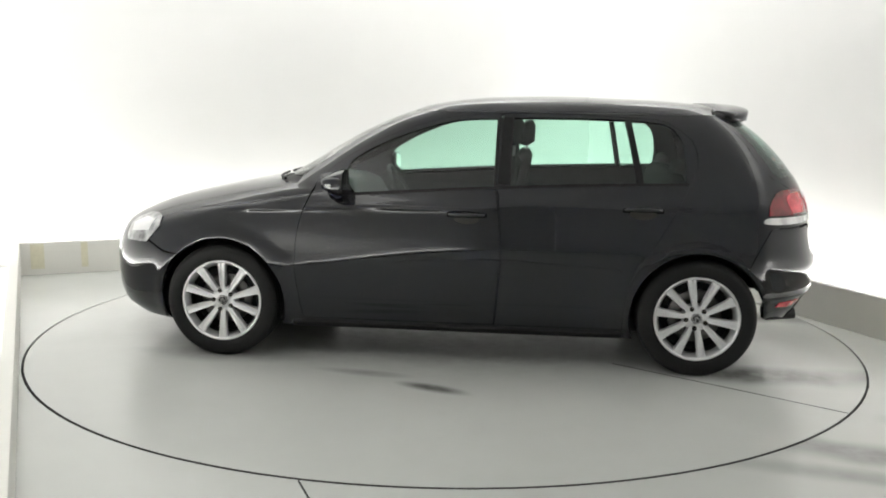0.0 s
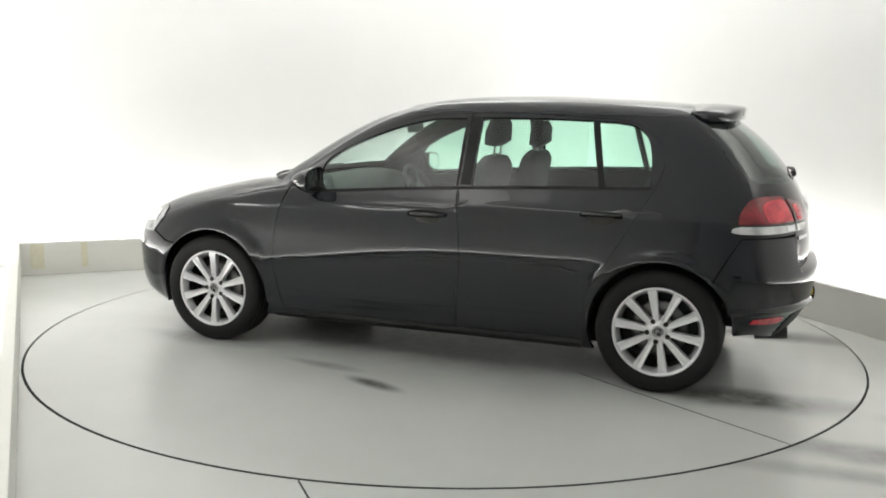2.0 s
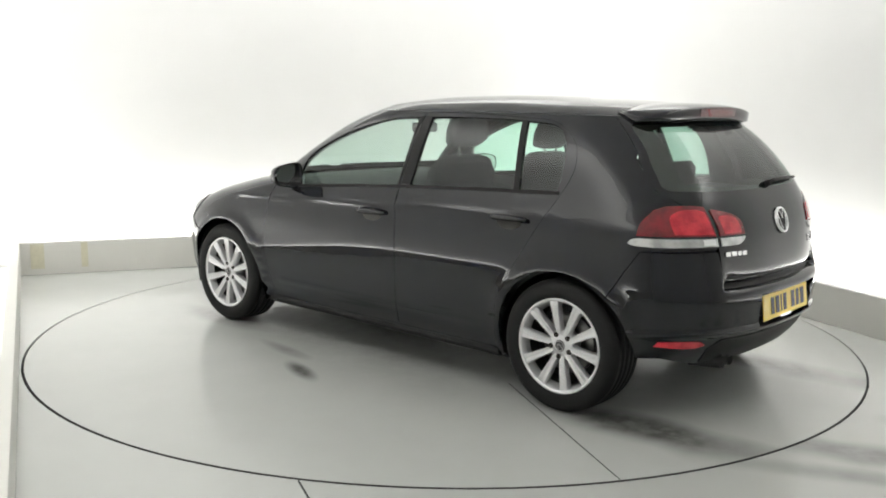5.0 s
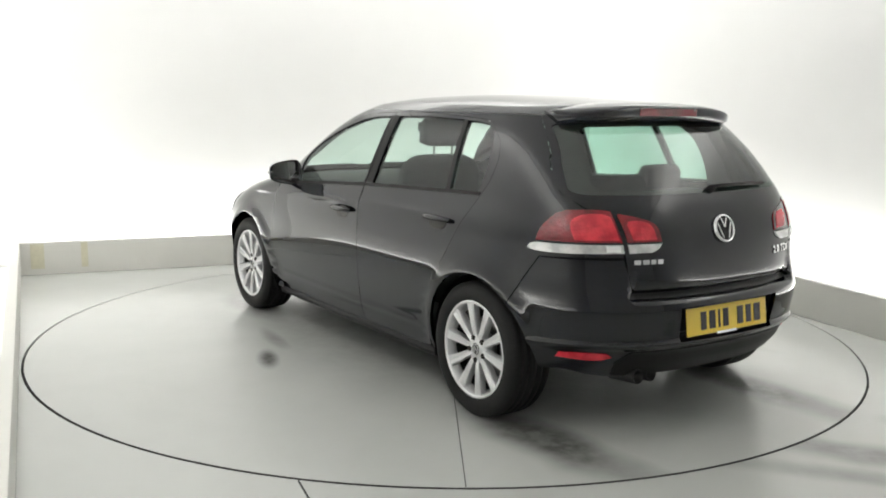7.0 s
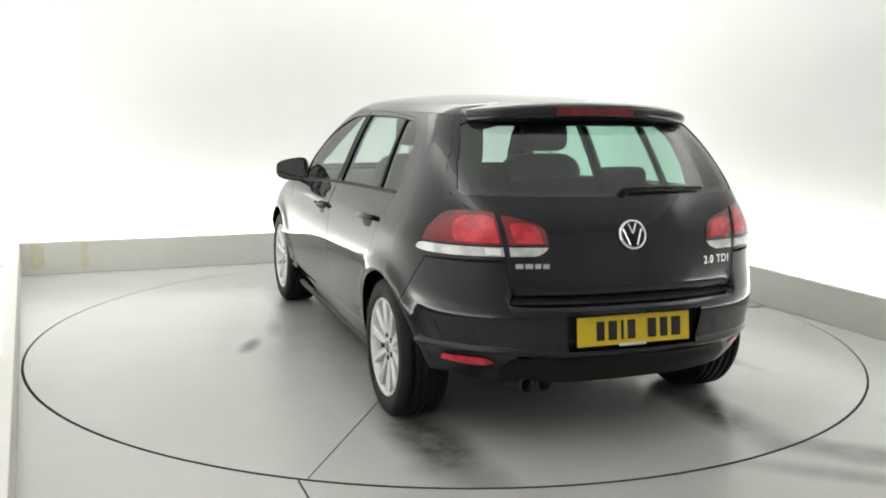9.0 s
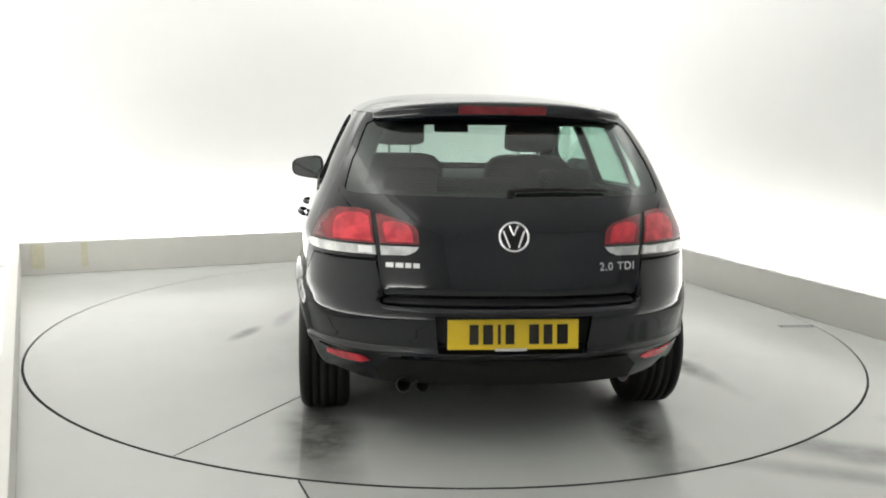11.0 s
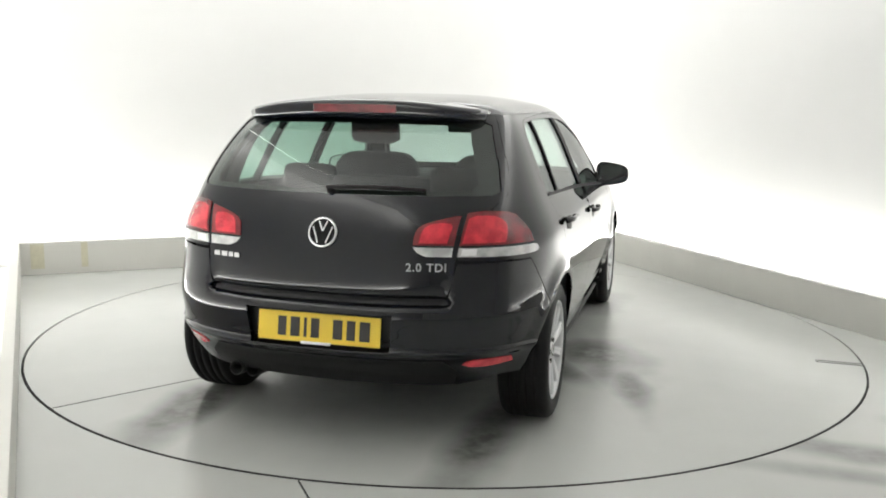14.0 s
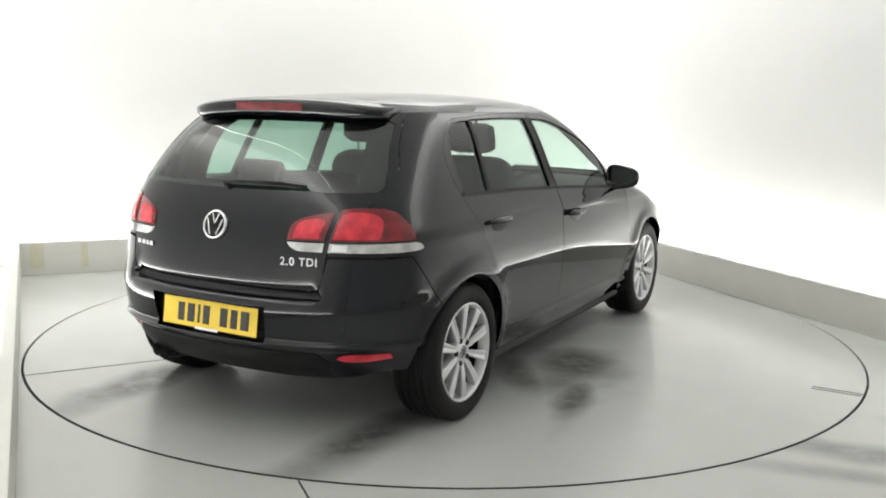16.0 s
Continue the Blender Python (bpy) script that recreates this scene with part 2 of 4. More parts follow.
def build_booth():
    slab("wall_north", 2 * OUT + 0.4, 0.2, HIGH + 0.2, pose(0, BACK + 0.06 + GAP + 0.1, HIGH / 2), WALL, "bright white painted wall lit from a hidden trough", "wall")
    slab("wall_east", 0.2, LONG, HIGH + 0.2, pose(OUT + 0.1, MIDV, HIGH / 2), WALL, "bright white painted side wall of the photo booth", "wall")
    slab("wall_west", 0.2, LONG, HIGH + 0.2, pose(-OUT - 0.1, MIDV, HIGH / 2), WALL, "bright white painted side wall of the photo booth", "wall")
    # added panel across the open end, out of view, for the car's reflections
    slab("wall_south", 2 * OUT + 0.4, 0.2, HIGH + 0.2, pose(0, FRONT - 0.1, HIGH / 2), SOUTH, "unseen pale grey stand-in for the open end behind the camera", "wall")
    slab("ceiling", 2 * OUT + 0.4, LONG + 0.4, 0.2, pose(0, MIDV, HIGH + 0.1), CEIL, "plain white ceiling above the turntable", "ceiling")
    slab("kerb_north", 2 * HALF + 0.2, 0.06, KERB_H, pose(0, BACK + 0.03, KERB_H / 2), KERB, "low off-white board hiding the wall lights", "kerb", 0.004)
    slab("kerb_east", 0.06, BACK - FRONT, KERB_H, pose(HALF + 0.03, (BACK + FRONT) / 2, KERB_H / 2), KERB, "low off-white board hiding the wall lights", "kerb", 0.004)
    slab("kerb_west", 0.06, BACK + 4.4, KERB_H, pose(-2.525, BACK, 0, 0, 0, 1.35) @ pose(-0.03, -(BACK + 4.4) / 2, KERB_H / 2), KERB, "low off-white board hiding the wall lights", "kerb", 0.004)
    for u, w in ((-2.40, 0.10), (-2.05, 0.05)):
        slab("kerb_tape", w, 0.003, 0.20, pose(u, BACK - 0.0016, 0.15), TAPE, "yellowed tape on the kerb board near the corner", "tape")
    # floor with a round pit for the turntable
    bm = bmesh.new()
    N = 128
    hole = TABLE_R + 0.0085
    inner = [bm.verts.new((hole * math.cos(2 * math.pi * k / N) - 0.001, hole * math.sin(2 * math.pi * k / N) - 0.0068, 0)) for k in range(N)]
    inv = ROOM_M.inverted()
    outer = []
    for k in range(N):
        d = inv.to_3x3() @ Vector((math.cos(2 * math.pi * k / N), math.sin(2 * math.pi * k / N), 0))
        s = min(OUT / abs(d.x) if d.x else 1e9, (BACK + 0.06 + GAP) / d.y if d.y > 0 else (FRONT / d.y if d.y < 0 else 1e9))
        outer.append(bm.verts.new(ROOM_M @ (d * s)))
    low = [bm.verts.new(v.co + Vector((0, 0, -0.06))) for v in inner]
    for k in range(N):
        j = (k + 1) % N
        bm.faces.new((inner[k], outer[k], outer[j], inner[j]))
        bm.faces.new((low[k], inner[k], inner[j], low[j]))
    for u, v in ((OUT, BACK + 0.06 + GAP), (OUT, FRONT), (-OUT, FRONT), (-OUT, BACK + 0.06 + GAP)):
        c = bm.verts.new(ROOM_M @ Vector((u, v, 0)))
        near = sorted(outer, key=lambda w: (w.co - c.co).length)
        a = near[0]
        k = outer.index(a)
        best = min((outer[k - 1], outer[(k + 1) % N]), key=lambda w: (w.co - c.co).length)
        bm.faces.new((a, c, best))
    fl = part("floor", bm, floor_material("satin grey floor paint", [(1.72, -2.0, 0.40, 0.10, -25, 0.55, 2.6), (1.55, -2.25, 0.34, 0.07, -18, 0.45, 2.6), (2.25, -1.75, 0.25, 0.07, -40, 0.35, 2.2)]))
    tagged(fl, "satin grey painted concrete floor with damp scuffs", "floor", kind="structure")
    pit = part("pit_bottom", lathe(bmesh.new(), [(0.001, 0), (TABLE_R + 0.05, 0)], 96, pose(0, 0, -0.06, 90)), DARK)
    tagged(pit, "dark bottom of the turntable pit", "pit", kind="structure")
    seam = part("floor_joint", box(bmesh.new(), 0.007, 0.9, 0.004, pose(-0.376, -2.82, 0.0005, 0, 0, 22)), DARK)
    tagged(seam, "dark joint in the floor beside the turntable", "joint", kind="structure")


def build_turntable():
    base = new("turntable")
    tagged(base, "round grey turntable with damp stains and painted car shade, flush with the floor", "turntable")
    bm = lathe(bmesh.new(), [(0.0005, 0.0), (TABLE_R - 0.002, 0.0)], 160, pose(0, 0, 0, 90))
    part("deck", bm, floor_material("satin grey turntable paint", WET_AND_SHADE), base)
    # the gap's shade is put into the rim's dark colour
    part("deck_rim", lathe(bmesh.new(), [(TABLE_R - 0.002, 0.0), (TABLE_R, -0.002), (TABLE_R, -0.05)], 160, pose(0, 0, 0, 90)), DARK, base, "deck edge darkened for the shade in the gap")
    bm = box(bmesh.new(), 1.25, 0.0036, 0.003, pose(0, 0, 0.0006, 0, 0, SEAM_ANGLE) @ pose(TABLE_R - 0.63, 0, 0))
    part("joint", bm, DARK, base, "thin dark joint across the deck")
    for d in (-0.018, 0.018):
        bm = box(bmesh.new(), 0.24, 0.005, 0.003, pose(0, 0, 0.0006, 0, 0, -91) @ pose(TABLE_R - 0.125, d, 0))
        part("lifting_slot", bm, DARK, base, "short dark slot at the deck's edge")
    return base
# ---------------------------------------------------------------- the car's surface
# x forward from the middle of the wheelbase, y to the car's left, z up from the deck
CAR_X, CAR_Y = -0.124, -0.043
AXLE, HUB_Z, TYRE_R = 1.289, 0.312, 0.314
ARCH_R = 0.352
SEAM_ANGLE = 147.4
# damp marks; the 1.75 ellipse paints the car's shade over damp floor
WET_AND_SHADE = [(-1.85, 0.73, 0.62, 0.15, 2, 0.95, 1.8), (-1.85, -0.66, 0.64, 0.14, 0, 0.95, 1.8), (-0.06, 1.23, 0.17, 0.05, -20, 1.0, 1.3),
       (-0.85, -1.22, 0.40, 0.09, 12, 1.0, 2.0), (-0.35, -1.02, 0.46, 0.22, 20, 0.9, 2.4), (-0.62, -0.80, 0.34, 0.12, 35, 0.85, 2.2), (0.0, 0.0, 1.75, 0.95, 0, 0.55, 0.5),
       (1.1, 0.78, 0.5, 0.16, 0, 0.55, 2.0), (1.1, -0.85, 0.5, 0.2, 0, 0.5, 2.0), (0.35, 1.02, 0.30, 0.06, -8, 0.5, 2.2)]



class Line:
    """A smooth line through a few points that never overshoots them."""

    def __init__(self, *pts):
        self.x, self.y = np.array([p[0] for p in pts], float), np.array([p[1] for p in pts], float)
        h, d = np.diff(self.x), np.diff(self.y) / np.diff(self.x)
        m = np.zeros(len(pts))
        m[0], m[-1] = d[0], d[-1]
        for k in range(1, len(pts) - 1):
            if d[k - 1] * d[k] > 0:
                a, b = 2 * h[k] + h[k - 1], h[k] + 2 * h[k - 1]
                m[k] = (a + b) / (a / d[k - 1] + b / d[k])
        self.m = m

    def __call__(self, q):
        q = np.clip(np.asarray(q, float), self.x[0], self.x[-1])
        k = np.clip(np.searchsorted(self.x, q, side="right") - 1, 0, len(self.x) - 2)
        h = self.x[k + 1] - self.x[k]
        s = (q - self.x[k]) / h
        return ((2 * s**3 - 3 * s**2 + 1) * self.y[k] + (s**3 - 2 * s**2 + s) * h * self.m[k]
                + (3 * s**2 - 2 * s**3) * self.y[k + 1] + (s**3 - s**2) * h * self.m[k + 1])


Z_ROOF = 1.372
WIDTH = Line((0.15, 0.770), (0.2, 0.802), (0.3, 0.843), (0.45, 0.872), (0.60, 0.8918), (0.645, 0.895), (0.70, 0.891), (0.80, 0.879),
             (0.86, 0.872), (0.90, 0.858), (0.95, 0.835), (1.0, 0.812), (1.05, 0.790), (1.15, 0.747), (1.25, 0.700), (1.34, 0.648), (1.372, 0.622))
REAR_X = Line((0.15, -1.80), (0.22, -1.855), (0.27, -1.900), (0.33, -1.950), (0.395, -1.990), (0.416, -2.018), (0.428, -2.027), (0.446, -2.016), (0.50, -2.024), (0.57, -2.034), (0.605, -2.028), (0.66, -2.010),
              (0.72, -1.991), (0.80, -1.970), (0.90, -1.945), (0.99, -1.905), (1.05, -1.868), (1.15, -1.79), (1.25, -1.69), (1.33, -1.585), (1.372, -1.52))
# how far the tailgate draws in above the bumper's ledge
TUCK = Line((0.15, 0.0), (0.604, 0.0), (0.612, 0.006), (0.626, 0.075), (0.634, 0.070), (0.645, 0.042), (0.665, 0.024), (0.70, 0.013), (0.76, 0.005), (0.84, 0.0), (1.372, 0.0))
REAR_L = Line((0.15, 0.55), (0.45, 0.66), (0.65, 0.70), (0.90, 0.68), (1.05, 0.60), (1.25, 0.50), (1.372, 0.42))
REAR_N = Line((0.15, 2.6), (0.60, 2.6), (0.9, 3.0), (1.1, 3.1), (1.372, 3.2))
FRONT_X = Line((0.15, 1.98), (0.25, 2.10), (0.35, 2.125), (0.5, 2.13), (0.62, 2.10), (0.70, 2.05), (0.76, 1.95), (0.82, 1.79), (0.88, 1.54), (0.925, 1.31), (0.955, 1.13),
               (0.98, 1.06), (1.05, 0.925), (1.15, 0.76), (1.25, 0.585), (1.33, 0.415), (1.372, 0.295))
FRONT_L = Line((0.15, 0.60), (0.5, 0.70), (0.70, 0.72), (0.90, 0.62), (0.97, 0.56), (1.05, 0.46), (1.15, 0.42), (1.372, 0.36))
FRONT_N = Line((0.15, 2.5), (0.6, 2.5), (0.85, 2.3), (1.0, 2.9), (1.372, 3.2))


def outline(u, z):
    """Points of the skin. u: 0 the middle of the tail, 1 to 2 the left flank, 3 the middle of the nose; below 0 the right half."""
    u, z = np.broadcast_arrays(np.asarray(u, float), np.asarray(z, float))
    u = np.where(u > 3, u - 6, u)
    side, a = np.where(u < 0, -1.0, 1.0), np.abs(u)
    w = WIDTH(z)
    ra, fa = np.clip(a, 0, 1) * np.pi / 2, np.clip(3 - a, 0, 1) * np.pi / 2
    rn, fn = 2 / REAR_N(z), 2 / FRONT_N(z)
    x0, x1 = REAR_X(z) + REAR_L(z), FRONT_X(z) - FRONT_L(z)
    xr = REAR_X(z) + REAR_L(z) * (1 - np.clip(np.cos(ra), 0, 1) ** rn)
    xf = FRONT_X(z) - FRONT_L(z) * (1 - np.clip(np.cos(fa), 0, 1) ** fn)
    y0 = w * np.sin(ra) ** rn
    xr = xr + TUCK(z) * np.clip((0.56 - y0) / 0.045, 0, 1)
    x = np.where(a <= 1, xr, np.where(a >= 2, xf, x0 + (x1 - x0) * (a - 1)))
    low = 0.13 * np.clip((x + 0.25) / 1.15, 0, 1) ** 1.6 * np.exp(-(((z - 0.58) / 0.13) ** 2)) * np.where((a > 1) & (a < 2.4), 1, 0) * np.clip((2.4 - a) / 0.4, 0, 1)
    w = WIDTH(z + low)
    y = np.where(a <= 1, w * np.sin(ra) ** rn, np.where(a >= 2, w * np.sin(fa) ** fn, w))
    y = y * (1 - 0.016 * (x / 1.3) ** 2)
    # flared lips round the wheel arches, a shoulder line at the door handles
    inside = np.clip((y - 0.5) / 0.3, 0, 1) * np.where(z < 0.95, 1, 0)
    for ax in (AXLE, -AXLE):
        r = np.hypot(x - ax, z - HUB_Z)
        y = y + 0.017 * inside * np.exp(-(((r - ARCH_R - 0.01) / 0.045) ** 2))
    y = y + 0.003 * inside * np.exp(-(((z - 0.335) / 0.010) ** 2)) * np.clip((0.84 - np.abs(x)) / 0.1, 0, 1)
    y = y + 0.005 * inside * np.exp(-(((z - (0.868 - 0.03 * x)) / 0.013) ** 2)) * np.clip((1.3 - np.abs(x)) / 0.2, 0, 1)
    return np.stack([x, side * y, z], -1)


def skin_normal(u, z):
    e = 1e-3
    u, z = np.asarray(u, float), np.clip(np.asarray(z, float), 0.152, Z_ROOF - 0.002)
    du = outline(u + e, z) - outline(u - e, z)
    dz = outline(u, z + e) - outline(u, z - e)
    n = np.cross(du, dz)
    n = n / np.maximum(np.linalg.norm(n, axis=-1, keepdims=True), 1e-12)
    return -n


def at_side(x, z):
    """The u of a place on the left flank, by its x and height."""
    x0, x1 = float(REAR_X(z) + REAR_L(z)), float(FRONT_X(z) - FRONT_L(z))
    if x < x0:
        c = max(0.0, 1 - (x - float(REAR_X(z))) / float(REAR_L(z)))
        return math.acos(min(1, c ** (float(REAR_N(z)) / 2))) / (math.pi / 2)
    if x > x1:
        c = max(0.0, 1 - (float(FRONT_X(z)) - x) / float(FRONT_L(z)))
        return 3 - math.acos(min(1, c ** (float(FRONT_N(z)) / 2))) / (math.pi / 2)
    return 1 + (x - x0) / (x1 - x0)


def at_end(y, z, front=False):
    """The u of a place on the tail (or nose), by its y and height."""
    n, w = (FRONT_N, WIDTH) if front else (REAR_N, WIDTH)
    k = min(1.0, abs(y) / (float(w(z)) * (0.972 if z < 1.2 else 0.98)))
    u = math.asin(k ** (float(n(z)) / 2)) / (math.pi / 2)
    return 3 - math.copysign(u, y) if front else math.copysign(u, y)


def rounded(pts, r, steps=5):
    """An outline with its corners rounded; a point may carry its own radius."""
    out = []
    for k in range(len(pts)):
        rad = pts[k][2] if len(pts[k]) > 2 else r
        a, b, c = (Vector(pts[j][:2]) for j in (k - 1, k, (k + 1) % len(pts)))
        d = min(rad, (a - b).length * 0.45, (c - b).length * 0.45)
        if d < 1e-4:
            out.append((b.x, b.y))
            continue
        p, q = b + (a - b).normalized() * d, b + (c - b).normalized() * d
        for i in range(steps + 1):
            s = i / steps
            v = p * (1 - s) ** 2 + b * 2 * s * (1 - s) + q * s**2
            out.append((v.x, v.y))
    return out


def finely(pts, step=0.03):
    out = []
    for k, a in enumerate(pts):
        b = pts[(k + 1) % len(pts)]
        n = max(1, math.ceil(math.hypot(a[0] - b[0], a[1] - b[1]) / step))
        out += [(a[0] + (b[0] - a[0]) * i / n, a[1] + (b[1] - a[1]) * i / n) for i in range(n)]
    return out


def skin_u(kind, p, z):
    if kind in "sn":
        return at_side(p, z)
    if kind == "m":
        return -at_side(p, z)
    if kind == "o":
        return 6 - at_side(p, z)
    return at_end(p, z, kind == "f")


def loop_of(pts, r=0.012, gap=0.0025, mirror=False, step=0.025):
    """A closed outline on the skin. Its corners: ("s", x, z) on the flank, ("e", y, z) on the tail, ("f", y, z) on the nose."""
    flat = []
    for k, a in enumerate(pts):
        b = pts[(k + 1) % len(pts)]
        ends = []
        for kind, p, z, *_ in (a, b):
            ends.append(skin_u(kind, p, z))
        if a[0] == b[0]:
            n = max(1, math.ceil(math.hypot(a[1] - b[1], a[2] - b[2]) / step))
            for i in range(n):
                p, z = a[1] + (b[1] - a[1]) * i / n, a[2] + (b[2] - a[2]) * i / n
                flat.append((skin_u(a[0], p, z), z))
        else:
            n = max(1, math.ceil(math.hypot(ends[0] - ends[1], a[2] - b[2]) / step))
            flat += [(ends[0] + (ends[1] - ends[0]) * i / n, a[2] + (b[2] - a[2]) * i / n) for i in range(n)]
    if gap:
        flat = grow(flat, -gap)
    return [(-u if u <= 3 else u, z) for u, z in flat] if mirror else flat


def bend(pts, steps=6):
    """Corners of one kind made into a smooth line through them."""
    out = []
    for k in range(len(pts) - 1):
        p0, p1, p2, p3 = (Vector(pts[min(max(j, 0), len(pts) - 1)][1:3]) for j in (k - 1, k, k + 1, k + 2))
        for i in range(steps):
            t = i / steps
            v = 0.5 * (2 * p1 + (p2 - p0) * t + (2 * p0 - 5 * p1 + 4 * p2 - p3) * t * t + (3 * p1 - p0 - 3 * p2 + p3) * t**3)
            out.append((pts[0][0], v.x, v.y))
    return out + [tuple(pts[-1][:3])]


def arch(axle, a0, a1, r=None, steps=16):
    r = r or ARCH_R
    return [("s", axle + r * math.cos(radians(a0 + (a1 - a0) * k / steps)), HUB_Z + r * math.sin(radians(a0 + (a1 - a0) * k / steps))) for k in range(steps + 1)]


def inside_loop(px, pz, loop):
    px, pz = np.asarray(px), np.asarray(pz)
    res = np.zeros(px.shape, bool)
    for k in range(len(loop)):
        (x1, z1), (x2, z2) = loop[k - 1], loop[k]
        if z1 == z2:
            continue
        cross = ((z1 > pz) != (z2 > pz)) & (px < (x2 - x1) * (pz - z1) / (z2 - z1) + x1)
        res ^= cross
    return res


def skin_patch(name, loop, mat, parent, holes=(), sink=0.0, edge=0.012, label="", step=0.03):
    """A panel of the skin inside a loop, less its holes, with returned edges. sink: how far it lies under the skin."""
    from mathutils.geometry import delaunay_2d_cdt
    loops = [loop, *holes]
    pts, edges = [], []
    for lp in loops:
        b = len(pts)
        pts += lp
        edges += [(b + k, b + (k + 1) % len(lp)) for k in range(len(lp))]
    us, zs = [p[0] for p in loop], [p[1] for p in loop]
    gu, gz = np.meshgrid(np.arange(min(us), max(us), step), np.arange(min(zs), max(zs), step * 0.8))
    gu = gu + (np.arange(gu.shape[0]) % 2 * step / 2)[:, None]
    gu, gz = gu.ravel() + 0.0007, gz.ravel() + 0.0007
    keep = inside_loop(gu, gz, loop)
    for h in holes:
        keep &= ~inside_loop(gu, gz, h)
    rim = np.array(pts)
    gu, gz = gu[keep], gz[keep]
    if len(gu):
        near = np.array([np.min(np.hypot(rim[:, 0] - a, rim[:, 1] - b)) for a, b in zip(gu, gz)]) > step * 0.35
        pts = pts + list(zip(gu[near].tolist(), gz[near].tolist()))
    vs, _, fs, _, _, _ = delaunay_2d_cdt([Vector(p) for p in pts], edges, [], 0, 1e-7)
    v = np.array([(a.x, a.y) for a in vs])
    tri = np.array([f for f in fs if len(f) == 3])
    c = v[tri].mean(1)
    ok = inside_loop(c[:, 0], c[:, 1], loop)
    for h in holes:
        ok &= ~inside_loop(c[:, 0], c[:, 1], h)
    tri = tri[ok]
    n = skin_normal(v[:, 0], v[:, 1])
    p = outline(v[:, 0], v[:, 1]) - n * sink
    count = {}
    for t in tri:
        for k in range(3):
            e = (int(t[k]), int(t[(k + 1) % 3]))
            key = (min(e), max(e))
            count[key] = None if key in count else e
    t0 = tri[0]
    flip = np.dot(np.cross(p[t0[1]] - p[t0[0]], p[t0[2]] - p[t0[0]]), n[t0[0]]) < 0
    verts, normals, faces = list(map(tuple, p)), list(map(tuple, n)), [tuple(map(int, t[::-1] if flip else t)) for t in tri]
    if edge:
        for e in count.values():
            if e is None:
                continue
            a, b = e
            i = len(verts)
            q = [p[a], p[b], p[b] - n[b] * edge, p[a] - n[a] * edge]
            fn = np.cross(q[1] - q[0], q[2] - q[0])
            fn = fn / max(np.linalg.norm(fn), 1e-12)
            quad = (i, i + 3, i + 2, i + 1) if not flip else (i, i + 1, i + 2, i + 3)
            if not flip:
                fn = -fn
            verts += [tuple(w) for w in q]
            normals += [tuple(fn)] * 4
            faces.append(quad)
    me = bpy.data.meshes.new(name)
    me.from_pydata(verts, [], faces)
    me.polygons.foreach_set("use_smooth", [True] * len(me.polygons))
    me.normals_split_custom_set_from_vertices(normals)
    return finish(name, me, mat, parent, label)


def grow(loop, d):
    """The loop moved outwards by d metres on the skin."""
    a = np.array(loop)
    e = 1e-3
    k = np.linalg.norm(outline(a[:, 0] + e, a[:, 1]) - outline(a[:, 0] - e, a[:, 1]), axis=-1) / (2 * e)
    k = np.maximum(k, 0.2)
    area = np.sum(np.roll(a[:, 0], 1) * a[:, 1] - a[:, 0] * np.roll(a[:, 1], 1))
    t = np.roll(a, -1, 0) - np.roll(a, 1, 0)
    t[:, 0] *= k
    t /= np.maximum(np.linalg.norm(t, axis=1, keepdims=True), 1e-9)
    s = 1 if area > 0 else -1
    return [(float(p[0] + s * d * q[1] / kk), float(p[1] - s * d * q[0])) for p, q, kk in zip(a, t, k)]


def both(f):
    """Runs f for the left and for the right side."""
    return [f(False), f(True)]


# ---------------------------------------------------------------- the car's panels
SILL = 0.175
A_IN = math.degrees(math.asin((HUB_Z - SILL) / ARCH_R))
GATE_EDGE = [("e", 0.50, 0.632), ("e", 0.535, 0.70), ("e", 0.545, 0.80), ("e", 0.57, 0.90), ("e", 0.655, 1.0), ("e", 0.695, 1.05), ("e", 0.675, 1.15), ("e", 0.635, 1.25), ("e", 0.595, 1.33), ("e", 0.565, Z_ROOF)]
SCREEN_EDGE = [("f", 0.50, Z_ROOF), ("f", 0.55, 1.25), ("f", 0.615, 1.1), ("f", 0.67, 1.0)]
BONNET_EDGE = [("f", 0.715, 0.965), ("f", 0.70, 0.90), ("f", 0.665, 0.78), ("f", 0.60, 0.68)]
DOOR_F = bend([("s", -0.218, 0.225), ("s", -0.235, 0.45), ("s", -0.25, 0.64), ("s", -0.215, 0.98)], 3) + bend([("s", -0.232, 1.36), ("s", 0.03, 1.343), ("s", 0.34, 1.25), ("s", 0.60, 1.12), ("s", 0.765, 0.98)]) \
    + bend([("s", 0.785, 0.93), ("s", 0.85, 0.75), ("s", 0.872, 0.5), ("s", 0.84, 0.225)], 4)
DOOR_R = bend([("s", -0.905, 0.225), ("s", -0.915, 0.42), ("s", -0.955, 0.54), ("s", -1.02, 0.64), ("s", -1.15, 0.86), ("s", -1.235, 1.02), ("s", -1.268, 1.13), ("s", -1.235, 1.24), ("s", -1.12, 1.325)], 4) \
    + bend([("s", -1.05, 1.345), ("s", -0.56, 1.372 - 0.006), ("s", -0.237, 1.364)], 3) + bend([("s", -0.219, 0.98), ("s", -0.254, 0.64), ("s", -0.239, 0.45), ("s", -0.222, 0.225)], 3)
GLASS_F = bend([("s", -0.20, 0.975), ("s", 0.2, 0.945), ("s", 0.54, 0.925)], 3) + bend([("s", 0.60, 1.0), ("s", 0.565, 1.105), ("s", 0.34, 1.225), ("s", 0.03, 1.32), ("s", -0.205, 1.337)])
